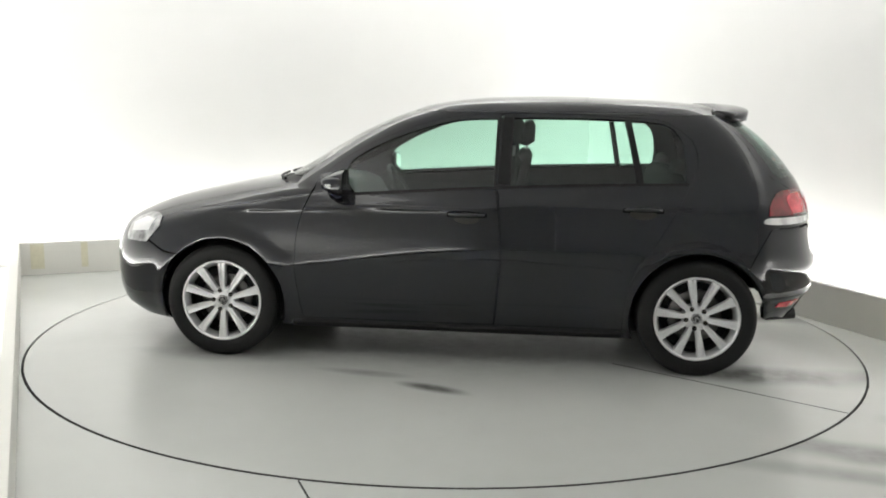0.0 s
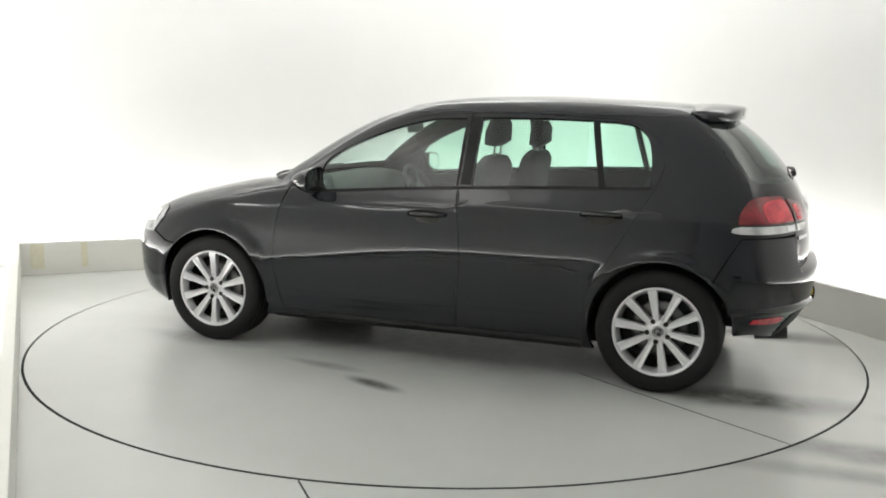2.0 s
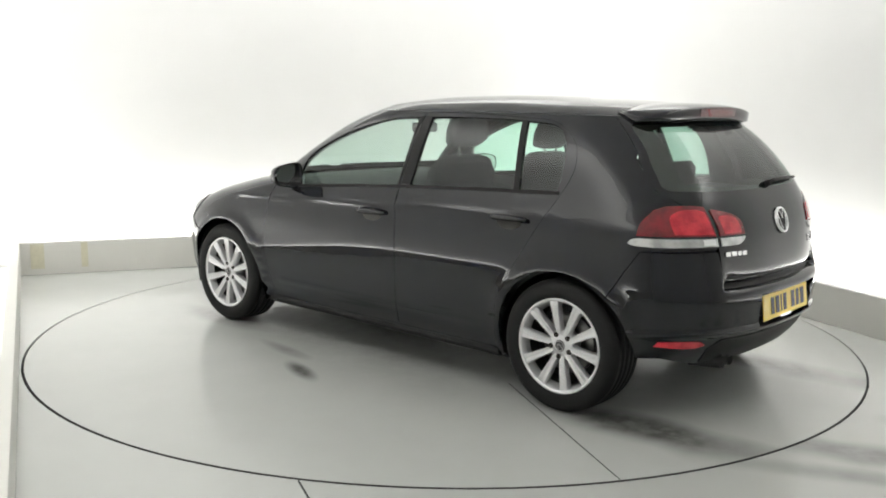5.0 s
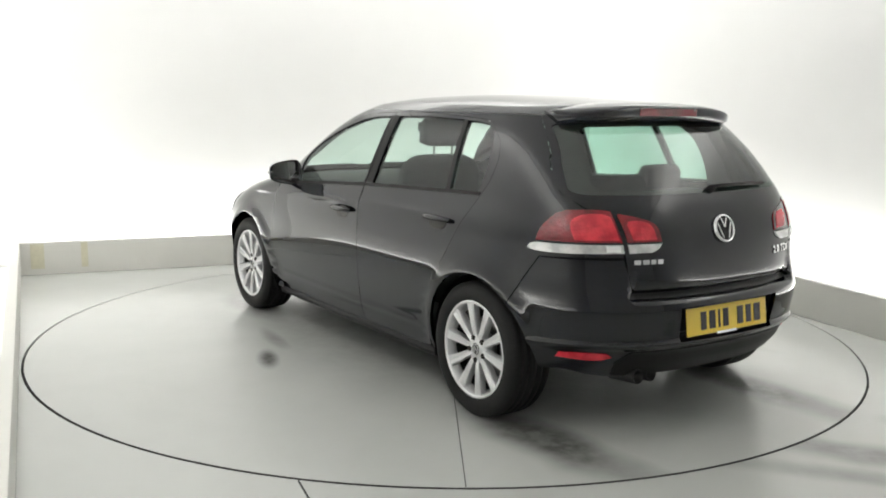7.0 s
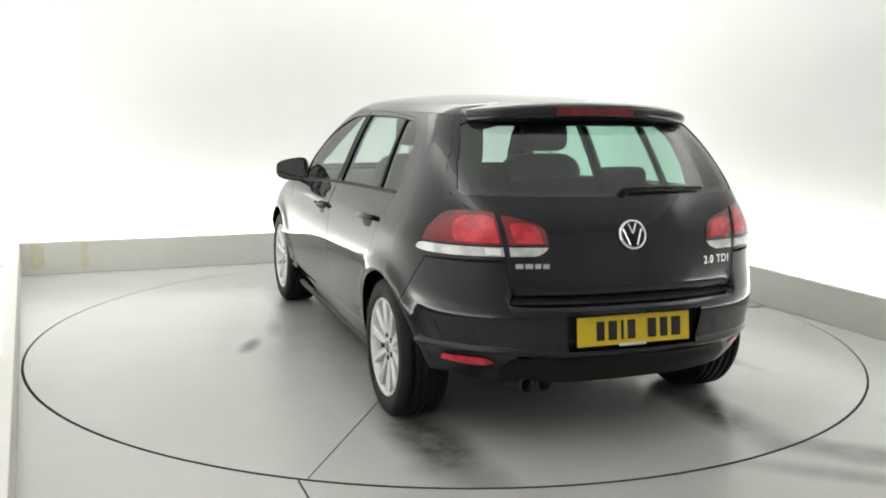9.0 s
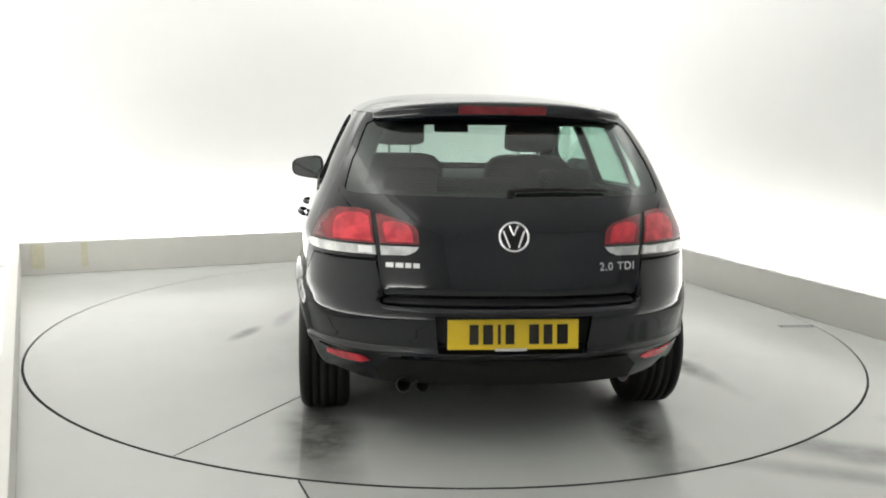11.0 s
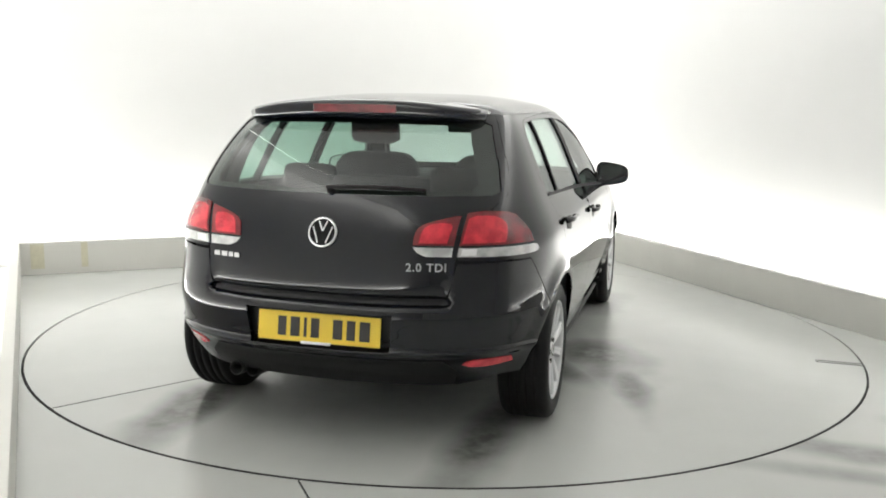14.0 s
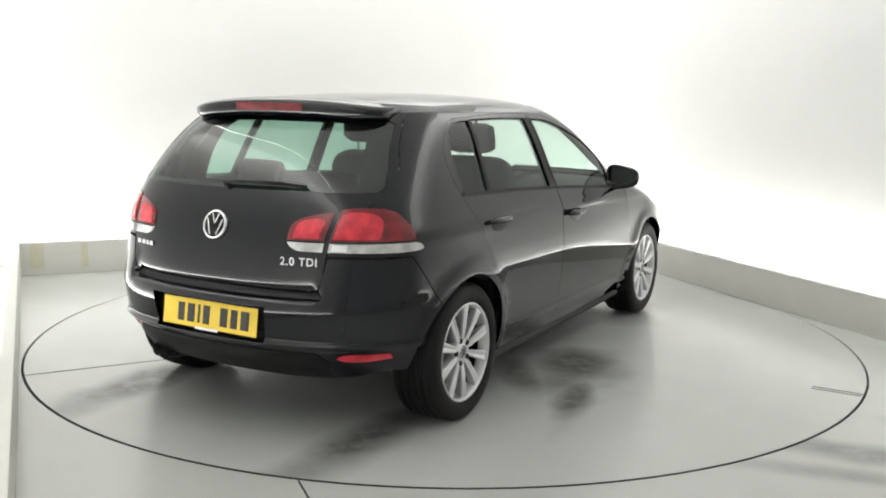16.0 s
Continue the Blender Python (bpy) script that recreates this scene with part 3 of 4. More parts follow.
GLASS_R = bend([("s", -0.955, 1.01), ("s", -0.60, 1.0), ("s", -0.29, 0.984)], 3) + bend([("s", -0.295, 1.342), ("s", -0.60, 1.345), ("s", -0.885, 1.339)], 3)
GLASS_Q = bend([("s", -0.99, 1.012), ("s", -0.92, 1.335)], 2) + bend([("s", -1.0, 1.333), ("s", -1.105, 1.315), ("s", -1.175, 1.255), ("s", -1.205, 1.14), ("s", -1.205, 1.022)])
GLASS_B = bend([("e", -0.655, 1.050), ("e", 0.0, 1.045), ("e", 0.655, 1.050)], 4) + bend([("e", 0.672, 1.068), ("e", 0.632, 1.2), ("e", 0.578, 1.325)], 3) + bend([("e", 0.54, 1.343), ("e", 0.0, 1.348), ("e", -0.54, 1.343)], 3) + bend([("e", -0.578, 1.325), ("e", -0.632, 1.2), ("e", -0.672, 1.068)], 3)


DOORS = {}


def build_panels(car):
    bump_seam = [("s", -1.60, 0.70), ("s", -1.655, 0.792)]
    front_seam = [("s", 1.62, 0.58), ("s", 1.78, 0.66)]

    def side_panel(mirror):
        pts = arch(-AXLE, 133, 0) + arch(-AXLE, 0, -A_IN, steps=4)[1:] + arch(AXLE, 180 + A_IN, 180, steps=4) + arch(AXLE, 180, 47)[1:] \
            + front_seam + BONNET_EDGE[::-1] + SCREEN_EDGE[::-1] + GATE_EDGE[::-1][:-3] + [("e", 0.55, 0.80)] + bump_seam[::-1]
        lp = loop_of(pts, gap=0.002, mirror=mirror)
        holes = [loop_of(DOOR_F, gap=0, mirror=mirror), loop_of(DOOR_R, gap=0, mirror=mirror)]
        skin_patch("side_panel", lp, PAINT, car, holes, edge=0.02)

    both(side_panel)
    half = [("e", 0.0, 0.622), ("e", 0.46, 0.626), ("e", 0.525, 0.66), ("e", 0.55, 0.79)] + bump_seam[::-1] + arch(-AXLE, 133, 181) + [("e", 0.70, 0.305), ("e", 0.62, 0.282), ("e", 0.54, 0.268), ("e", 0.0, 0.262)]
    plate_hole = loop_of(bend([("e", -0.305, 0.432), ("e", 0.305, 0.432)], 2) + bend([("e", 0.32, 0.585), ("e", -0.32, 0.585)], 2), gap=0)
    DOORS["bumper"] = skin_patch("rear_bumper", loop_of(half + flip_side(half), gap=0.002), PAINT, car, [plate_hole], edge=0.02, step=0.018)
    skin_patch("plate_recess", loop_of(bend([("e", -0.32, 0.42), ("e", 0.32, 0.42)], 2) + bend([("e", 0.335, 0.60), ("e", -0.335, 0.60)], 2), gap=0), INK, car, sink=0.065, edge=0)
    gate = [("e", 0.0, 0.632)] + bend(GATE_EDGE, 3)
    gate_ob = DOORS["gate"] = skin_patch("tailgate", loop_of(gate + flip_side(gate), gap=0.002), PAINT, car, [loop_of(GLASS_B, gap=0)], edge=0.02)
    skin_patch("rear_window", loop_of(GLASS_B, gap=-0.006), REARGLASS, gate_ob, sink=0.004, edge=0)
    clear = bend([("e", -0.57, 1.072), ("e", 0.0, 1.065), ("e", 0.57, 1.072)], 4) + bend([("e", 0.59, 1.095), ("e", 0.555, 1.2), ("e", 0.505, 1.315)], 3) + bend([("e", 0.44, 1.33), ("e", 0.0, 1.335), ("e", -0.44, 1.33)], 3) + bend([("e", -0.505, 1.315), ("e", -0.555, 1.2), ("e", -0.59, 1.095)], 3)
    skin_patch("glass_border", loop_of(GLASS_B, gap=-0.008), INK, gate_ob, [loop_of(clear, gap=0)], sink=0.010, edge=0, label="black printed border of the rear window")
    skin_patch("windscreen", loop_of(SCREEN_EDGE + [("f", 0.0, 0.985)] + flip_side(SCREEN_EDGE) + [("f", 0.0, Z_ROOF)], gap=0.002), CLEAR, car, edge=0.004)
    bonnet = BONNET_EDGE + [("f", 0.0, 0.66)] + flip_side(BONNET_EDGE) + [("f", 0.0, 0.968)]
    skin_patch("bonnet", loop_of(bonnet, gap=0.002), PAINT, car, edge=0.02)
    skin_patch("cowl", loop_of([("f", 0.71, 1.005), ("f", 0.715, 0.96), ("f", 0, 0.962), ("f", -0.715, 0.96), ("f", -0.71, 1.005), ("f", 0, 0.99)], gap=0), PLASTIC, car, sink=0.01, edge=0)
    nose = [("s", 1.78, 0.655), ("s", 1.62, 0.575)] + arch(AXLE, 47, -A_IN)
    nose_all = [("f", 0.0, 0.655), ("f", 0.60, 0.675)] + nose + [("f", 0.0, SILL)]
    skin_patch("front_bumper", loop_of(nose_all + flip_side(nose_all), gap=0.002), PAINT, car, edge=0.02)

    def doors(mirror):
        f = skin_patch("front_door", loop_of(DOOR_F, gap=0.002, mirror=mirror), PAINT, car, [loop_of(GLASS_F, gap=0, mirror=mirror)], edge=0.02)
        skin_patch("window", loop_of(GLASS_F, gap=-0.006, mirror=mirror), GLASS, f, sink=0.006, edge=0, label="green tinted front door window")
        DOORS["front", mirror] = f
        r = DOORS["rear", mirror] = skin_patch("rear_door", loop_of(DOOR_R, gap=0.002, mirror=mirror), PAINT, car, [loop_of(GLASS_R, gap=0, mirror=mirror), loop_of(GLASS_Q, gap=0, mirror=mirror)], edge=0.02)
        skin_patch("window", loop_of(GLASS_R, gap=-0.006, mirror=mirror), GLASS, r, sink=0.006, edge=0, label="green tinted rear door window")
        skin_patch("quarter_window", loop_of(GLASS_Q, gap=-0.006, mirror=mirror), GLASS, r, sink=0.006, edge=0, label="small green tinted quarter window")

    both(doors)

    def lining(mirror):
        pts = arch(-AXLE, 90, 0, ARCH_R + 0.02) + arch(-AXLE, 0, -A_IN, ARCH_R + 0.02, 4)[1:] + arch(AXLE, 180 + A_IN, 180, ARCH_R + 0.02, 4) + arch(AXLE, 180, 90, ARCH_R + 0.02)[1:] \
            + [("s", 1.25, 0.8), ("s", 0.95, 0.95), ("s", 0.66, 1.09), ("s", 0.34, 1.245), ("s", 0.03, 1.345), ("s", -0.24, 1.371), ("s", -0.6, 1.371), ("s", -1.05, 1.355), ("s", -1.3, 1.3), ("s", -1.38, 1.1), ("s", -1.4, 0.9)]
        skin_patch("cabin_lining", loop_of(pts, gap=0.01, mirror=mirror), CABIN, car, [loop_of(q, gap=-0.010, mirror=mirror) for q in (GLASS_F, GLASS_R, GLASS_Q)], sink=0.03, edge=0, label="dark inner lining of the doors")

    both(lining)
    back = [("e", 0.0, 0.28), ("e", 0.5, 0.29), ("e", 0.72, 0.4), ("e", 0.76, 0.9), ("e", 0.70, 1.03), ("e", 0.0, 1.03)]
    skin_patch("boot_lining", loop_of(back + flip_side(back), gap=0), CABIN, car, sink=0.045, edge=0, label="dark inner lining of the boot")
    build_roof(car)


def flip_side(pts):
    """The same corners on the car's other side, in reverse order; those on the middle line are left out."""
    nose = any(k == "f" for k, _, _ in pts)
    out = []
    for k, p, z in reversed(pts):
        if k == "s":
            out.append(("o" if nose else "m", p, z))
        elif abs(p) > 1e-6:
            out.append((k, -p, z))
    return out


def build_roof(car):
    """A low dome on the top edge of the cabin."""
    crown = Line((-1.53, 1.408), (-1.3, 1.432), (-1.0, 1.451), (-0.6, 1.463), (-0.2, 1.454), (0.1, 1.424), (0.22, 1.399), (0.32, 1.375))
    us = np.concatenate([np.linspace(0, 1, 25)[:-1], np.linspace(1, 2, 25)[:-1], np.linspace(2, 4, 49)[:-1], np.linspace(-2, -1, 25)[:-1], np.linspace(-1, 0, 25)[:-1]])
    rim = outline(us, np.full(len(us), Z_ROOF))
    rings = 14
    verts, faces = [], []
    for k in range(rings + 1):
        s = 1 - k / rings
        x = -0.55 + (rim[:, 0] + 0.55) * s
        y = rim[:, 1] * s
        w = np.array([float(outline(at_side(float(q), Z_ROOF - 1e-4), Z_ROOF)[1]) for q in x])
        t = np.clip(np.abs(y) / np.maximum(w, 1e-3), 0, 1)
        z = Z_ROOF + (crown(x) - Z_ROOF) * (1 - t**3.2) ** 0.6
        verts += list(zip(x.tolist(), y.tolist(), z.tolist()))
    n = len(us)
    for k in range(rings):
        for j in range(n):
            i = (j + 1) % n
            faces.append((k * n + j, k * n + i, (k + 1) * n + i, (k + 1) * n + j))
    me = bpy.data.meshes.new("roof")
    me.from_pydata(verts, [], faces)
    bm = bmesh.new()
    bm.from_mesh(me)
    bmesh.ops.remove_doubles(bm, verts=bm.verts, dist=1e-5)
    part("roof", bm, PAINT, car, smooth=True)


# ---------------------------------------------------------------- the car's fittings
def on_skin(kind, p, z, out=0.0):
    """A pose on the skin: x along it towards the nose or the car's left, y up, z outwards."""
    u = np.array([skin_u(kind, p, z)])
    n = Vector(skin_normal(u, np.array([z]))[0])
    o = Vector(outline(u, np.array([z]))[0]) + n * out
    up = (Vector((0, 0, 1)) - n * n.z).normalized()
    m = Matrix((up.cross(n), up, n)).transposed().to_4x4()
    m.translation = o
    return m


def wheel_parts():
    """One wheel about the local Y axis, its face towards +Y."""
    w = new("wheel")
    prof = [(0.222, -0.10), (0.232, -0.108), (0.275, -0.112), (0.298, -0.104), (0.311, -0.088)]
    for g in (-0.055, -0.02, 0.02, 0.055):
        prof += [(0.314, g - 0.006), (0.306, g - 0.004), (0.306, g + 0.004), (0.314, g + 0.006)]
    prof += [(0.311, 0.088), (0.298, 0.104), (0.285, 0.110), (0.280, 0.1115), (0.262, 0.113), (0.239, 0.111), (0.228, 0.104), (0.222, 0.10)]
    tyre = part("tyre", lathe(bmesh.new(), prof, 72, closed=True), RUBBER, w, "black road tyre with tread grooves", True)
    rim = part("rim", lathe(bmesh.new(), [(0.205, -0.09), (0.222, -0.10), (0.227, -0.098), (0.213, -0.07), (0.195, -0.05), (0.193, 0.05), (0.205, 0.078), (0.209, 0.096), (0.215, 0.104), (0.223, 0.106), (0.227, 0.101), (0.222, 0.09), (0.200, 0.04), (0.200, -0.06)], 72, closed=True), SILVER, w, "silver alloy rim", True)
    part("barrel", lathe(bmesh.new(), [(0.190, 0.062), (0.1915, 0.05), (0.190, -0.03)], 64), BARREL, w, "shadowed inside of the rim", True)
    for k in range(10):
        a = 36 * k
        bm = bmesh.new()
        m = pose(0, 0, 0, 0, a, 0)
        rows = []
        for r, half, top in ((0.040, 0.0125, 0.080), (0.075, 0.0150, 0.088), (0.12, 0.0180, 0.093), (0.165, 0.0205, 0.097), (0.194, 0.0225, 0.099), (0.211, 0.028, 0.099)):
            rows.append([bm.verts.new(m @ Vector((r, y, h))) for h, y in ((-half, top - 0.035), (-half, top - 0.006), (-half * 0.8, top), (-half * 0.3, top - 0.001), (0, top - 0.003), (half * 0.3, top - 0.001), (half * 0.8, top), (half, top - 0.006), (half, top - 0.035))])
        for p, q in zip(rows, rows[1:]):
            for j in range(8):
                bm.faces.new((p[j], p[j + 1], q[j + 1], q[j]))
            bm.faces.new((p[8], p[0], q[0], q[8]))
        part("spoke", bm, SILVER, w)
    hub = part("hub", lathe(bmesh.new(), [(0.001, 0.088), (0.030, 0.088), (0.034, 0.085), (0.036, 0.082), (0.060, 0.081), (0.070, 0.076), (0.073, 0.05), (0.073, 0.02), (0.001, 0.02)], 40), SILVER, w, "", True)
    part("centre_cap", lathe(bmesh.new(), [(0.001, 0.0905), (0.026, 0.0905), (0.0285, 0.088), (0.0285, 0.08)], 32), BARREL, w, "round dark centre cap", True)
    part("cap_ring", lathe(bmesh.new(), [(0.021, 0.0885), (0.0215, 0.0925), (0.0245, 0.0925), (0.025, 0.0885)], 32), CHROME, w, "thin chrome ring on the cap", True)
    for x, a in ((-0.007, 18), (0.007, -18)):
        part("cap_bar", box(bmesh.new(), 0.004, 0.004, 0.026, pose(x, 0.0915, 0, 0, a, 0)), CHROME, w)
    for k in range(5):
        a = radians(72 * k + 18)
        part("wheel_bolt", lathe(bmesh.new(), [(0.001, 0.0875), (0.0105, 0.0875), (0.0125, 0.085), (0.0125, 0.06)], 14, pose(0.054 * math.cos(a), 0, 0.054 * math.sin(a))), INK, w, "dark wheel bolt")
    part("brake_disc", lathe(bmesh.new(), [(0.06, 0.018), (0.14, 0.018), (0.142, 0.015), (0.142, -0.005), (0.06, -0.005)], 40, closed=True), STEEL, w, "grey steel brake disc", True)
    part("brake_shield", lathe(bmesh.new(), [(0.001, -0.01), (0.192, -0.01), (0.192, -0.03), (0.001, -0.03)], 32), PLASTIC, w, "dark backing behind the brake disc")
    return w


def build_wheels(car):
    first = wheel_parts()
    places = [(AXLE, 1), (-AXLE, 1), (AXLE, -1), (-AXLE, -1)]
    for k, (x, s) in enumerate(places):
        w = first if k == 0 else copy_thing(first, Matrix.Identity(4))
        w.parent = car
        w.matrix_basis = pose(x, s * 0.762, HUB_Z, 0, 0, 0 if s > 0 else 180) @ pose(0, 0, 0, 0, (18, 28, 20, 18)[k], 0)
    for x in (AXLE, -AXLE):
        for s in (1, -1):
            bm = bmesh.new()
            prof = [(0.345, 0.0), (0.372, 0.12), (0.372, 0.30), (0.345, 0.36), (0.02, 0.36)]
            lathe(bm, prof, 40, pose(x, s * 0.845, HUB_Z, 0, 0, 180 if s > 0 else 0))
            bmesh.ops.delete(bm, geom=[v for v in bm.verts if v.co.z < 0.16], context="VERTS")
            bmesh.ops.delete(bm, geom=[v for v in bm.verts if v.co.z < 0.40 and v.co.x < -AXLE - 0.1], context="VERTS")
            part("wheel_arch_liner", bm, PLASTIC, car, "black plastic liner of the wheel arch")


def lens(name, pts, mat, parent, mirror, out=0.005, label=""):
    return skin_patch(name, loop_of(pts, gap=0.002, mirror=mirror, step=0.012), mat, parent, sink=-out, edge=out + 0.006, label=label, step=0.02)


def build_lights(car):
    def tail(mirror):
        outer = bend([("s", -1.632, 0.858), ("s", -1.636, 0.912), ("s", -1.672, 0.972)], 4) + bend([("e", 0.70, 0.988), ("e", 0.62, 0.992), ("e", 0.568, 0.985)], 2) + [("e", 0.553, 0.858)]
        holder = lens("tail_lamp", outer, DARKRED, car, mirror, 0.005, "red tail lamp with a clear lower strip")
        lens("lamp_window", bend([("e", 0.562, 0.866), ("e", 0.575, 0.962)], 2) + bend([("e", 0.60, 0.974), ("e", 0.66, 0.972), ("e", 0.705, 0.945), ("e", 0.718, 0.90), ("e", 0.715, 0.866)], 3), RED, holder, mirror, 0.007, "bright red lamp window")
        strip = bend([("s", -1.60, 0.825), ("s", -1.612, 0.845), ("s", -1.64, 0.853)], 3) + [("e", 0.552, 0.853), ("e", 0.548, 0.814)] + bend([("s", -1.74, 0.811), ("s", -1.66, 0.813), ("s", -1.615, 0.818)], 2)
        lens("clear_strip", strip, CLEARLENS, holder, mirror, 0.007, "clear reversing lamp strip")
        lens("reversing_lamp", [("e", 0.56, 0.819), ("e", 0.563, 0.849), ("e", 0.62, 0.849), ("e", 0.617, 0.819)], LAMPWHITE, holder, mirror, 0.009, "bright reversing lamp")
        inner = bend([("e", 0.535, 0.858), ("e", 0.551, 0.972)], 2) + bend([("e", 0.54, 0.976), ("e", 0.46, 0.958), ("e", 0.405, 0.938), ("e", 0.382, 0.91), ("e", 0.376, 0.858)], 3)
        lens("inner_lens", inner, DARKRED, holder, mirror, 0.005, "smoked red lens")
        lens("lamp_window", bend([("e", 0.40, 0.866), ("e", 0.405, 0.905), ("e", 0.425, 0.935), ("e", 0.47, 0.947), ("e", 0.515, 0.945)], 3) + bend([("e", 0.525, 0.93), ("e", 0.51, 0.866)], 2), RED, holder, mirror, 0.007, "bright red lamp window")
        inner = bend([("e", 0.376, 0.854), ("e", 0.395, 0.830), ("e", 0.43, 0.815)], 3) + [("e", 0.53, 0.814), ("e", 0.534, 0.854)]
        lens("inner_clear_strip", inner, CLEARLENS, holder, mirror, 0.007, "clear strip on the tailgate")
        lens("reflector", bend([("e", 0.570, 0.372), ("e", 0.60, 0.391), ("e", 0.66, 0.396), ("e", 0.745, 0.394)], 3) + bend([("e", 0.745, 0.368), ("e", 0.66, 0.357), ("e", 0.60, 0.359)], 3), RED, DOORS["bumper"], mirror, 0.004, "slim red rear reflector")
        head = [("f", 0.60, 0.725), ("f", 0.62, 0.765), ("s", 1.70, 0.772), ("s", 1.655, 0.76), ("s", 1.652, 0.71), ("s", 1.735, 0.618), ("f", 0.70, 0.612)]
        unit = lens("headlamp", head, HEADLENS, car, mirror, 0.006, "clear glossy headlamp")
        lens("headlamp_bowl", [("f", 0.66, 0.70), ("f", 0.68, 0.745), ("s", 1.70, 0.74), ("s", 1.72, 0.68), ("f", 0.71, 0.66)], CHROME, unit, mirror, 0.009, "chrome bowl of the headlamp")

    both(tail)


def text_bars(name, m, widths, gap, height, depth, mat, parent, label):
    total = sum(widths) + gap * (len(widths) - 1)
    x = -total / 2
    for w in widths:
        if w > 0:
            part(name, box(bmesh.new(), w, height, depth, m @ pose(x + w / 2, 0, depth / 2)), mat, parent, label)
        x += abs(w) + gap


def lettering(name, words, size, depth, m, mat, parent, label):
    """Raised letters in the built-in font, centred on m."""
    cu = bpy.data.curves.new(name, "FONT")
    cu.body, cu.size, cu.extrude, cu.offset = words, size, depth / 2, 0.0008
    cu.align_x, cu.align_y = "CENTER", "CENTER"
    cu.space_character = 1.15
    ob = bpy.data.objects.new(name, cu)
    me = ob.to_mesh().copy()
    ob.to_mesh_clear()
    bpy.data.objects.remove(ob)
    me.transform(m)
    return finish(name, me, mat, parent, label)


def build_rear_details(car):
    # number plate in its recess
    plate = part("number_plate", box(bmesh.new(), 0.532, 0.121, 0.004, Matrix.Identity(4), 0.0015), YELLOW, car, "yellow rear number plate")
    m = look((-2.000, 0.0, 0.508), (-3.0, 0, 0.508 + 0.13)) @ pose(0, 0, 0, 0, 180, 0)
    plate.matrix_basis = m
    text_bars("plate_mark", pose(0, 0, 0.002), [0.036, 0.040, 0.012, 0.036, -0.022, 0.040, 0.036, 0.044], 0.019, 0.079, 0.002, INK, plate, "black bar on the plate")
    part("plate_footer", box(bmesh.new(), 0.13, 0.011, 0.002, pose(-0.01, -0.062, 0.003)), LAMPWHITE, plate, "small pale strip at the foot of the plate")
    # chrome marks on the tailgate
    b = on_skin("e", 0.0, 0.893, 0.001)
    badge = part("badge", lathe(bmesh.new(), [(0.0005, 0.006), (0.053, 0.006), (0.053, 0.0)], 40, b @ pose(0, 0, 0, 90)), PLASTIC, car, "round chrome badge", True)
    part("badge_ring", lathe(bmesh.new(), [(0.053, 0.0), (0.053, 0.011), (0.0565, 0.013), (0.062, 0.011), (0.064, 0.0)], 48, b @ pose(0, 0, 0, 90)), CHROME, badge, "", True)
    for x0, y0, x1, y1 in ((-0.018, 0.046, 0.0, 0.004), (0.018, 0.046, 0.0, 0.004), (-0.042, 0.024, -0.017, -0.044), (0.042, 0.024, 0.017, -0.044)):
        d = Vector((x1 - x0, y1 - y0))
        part("badge_bar", box(bmesh.new(), d.length, 0.008, 0.006, b @ pose((x0 + x1) / 2, (y0 + y1) / 2, 0.008, 0, 0, math.degrees(math.atan2(d.y, d.x))), 0.0015, 1), CHROME, badge)
    text_bars("model_mark", on_skin("e", 0.445, 0.778, 0.0), [0.032, 0.032, 0.024, 0.026], 0.008, 0.019, 0.003, CHROME, DOORS["gate"], "small chrome mark")
    lettering("engine_mark", "2.0 TDI", 0.046, 0.003, on_skin("e", -0.435, 0.772, 0.0005), CHROME, DOORS["gate"], "small chrome lettering")
    # roof spoiler with the high brake lamp
    bm = bmesh.new()
    secs = []
    for k in range(25):
        y = -0.55 + 1.10 * k / 24
        t = abs(y) / 0.55
        back = -1.605 + 0.050 * t**2.5 + 0.075 * t**9
        top = 1.428 - 0.046 * t**2.6
        th = 0.058 * (1 - 0.65 * t**4)
        run = -1.36 - back
        secs.append([(-1.36, y, top + 0.006), (-1.36 - 0.4 * run, y, top + 0.007), (-1.36 - 0.75 * run, y, top + 0.001), (back + 0.012, y, top - 0.008), (back, y, top - 0.016), (back + 0.006, y, top - 0.016 - th), (back + 0.03, y, top - 0.024 - th), (-1.36 - 0.55 * run, y, top - 0.05 - 0.6 * th), (-1.36 - 0.25 * run, y, top - 0.03)])
    rows = [[bm.verts.new(p) for p in s] for s in secs]
    for p, q in zip(rows, rows[1:]):
        for j in range(len(p)):
            i = (j + 1) % len(p)
            bm.faces.new((p[j], p[i], q[i], q[j]))
    bm.faces.new(rows[0])
    bm.faces.new(rows[-1][::-1])
    sp = part("roof_spoiler", bm, PAINT, car, "black roof spoiler over the rear window", True)
    bm = bmesh.new()
    rows = []
    for k in range(13):
        y = -0.19 + 0.38 * k / 12
        x = -1.6055 + 0.050 * (abs(y) / 0.55) ** 2.5
        rows.append([bm.verts.new((x + dx, y, z)) for dx, z in ((0.008, 1.410), (-0.001, 1.406), (0.003, 1.372), (0.014, 1.368))])
    for p, q in zip(rows, rows[1:]):
        for j in range(3):
            bm.faces.new((p[j], p[j + 1], q[j + 1], q[j]))
    part("brake_lamp", bm, BRAKERED, sp, "slim red high brake lamp")
    # wiper parked along the window's foot
    wip = part("rear_wiper", lathe(bmesh.new(), [(0.001, 0.022), (0.012, 0.022), (0.016, 0.016), (0.018, 0.0)], 24, on_skin("e", 0.0, 1.058, 0.0) @ pose(0, 0, 0, 90)), PLASTIC, car, "black rear wiper", True)
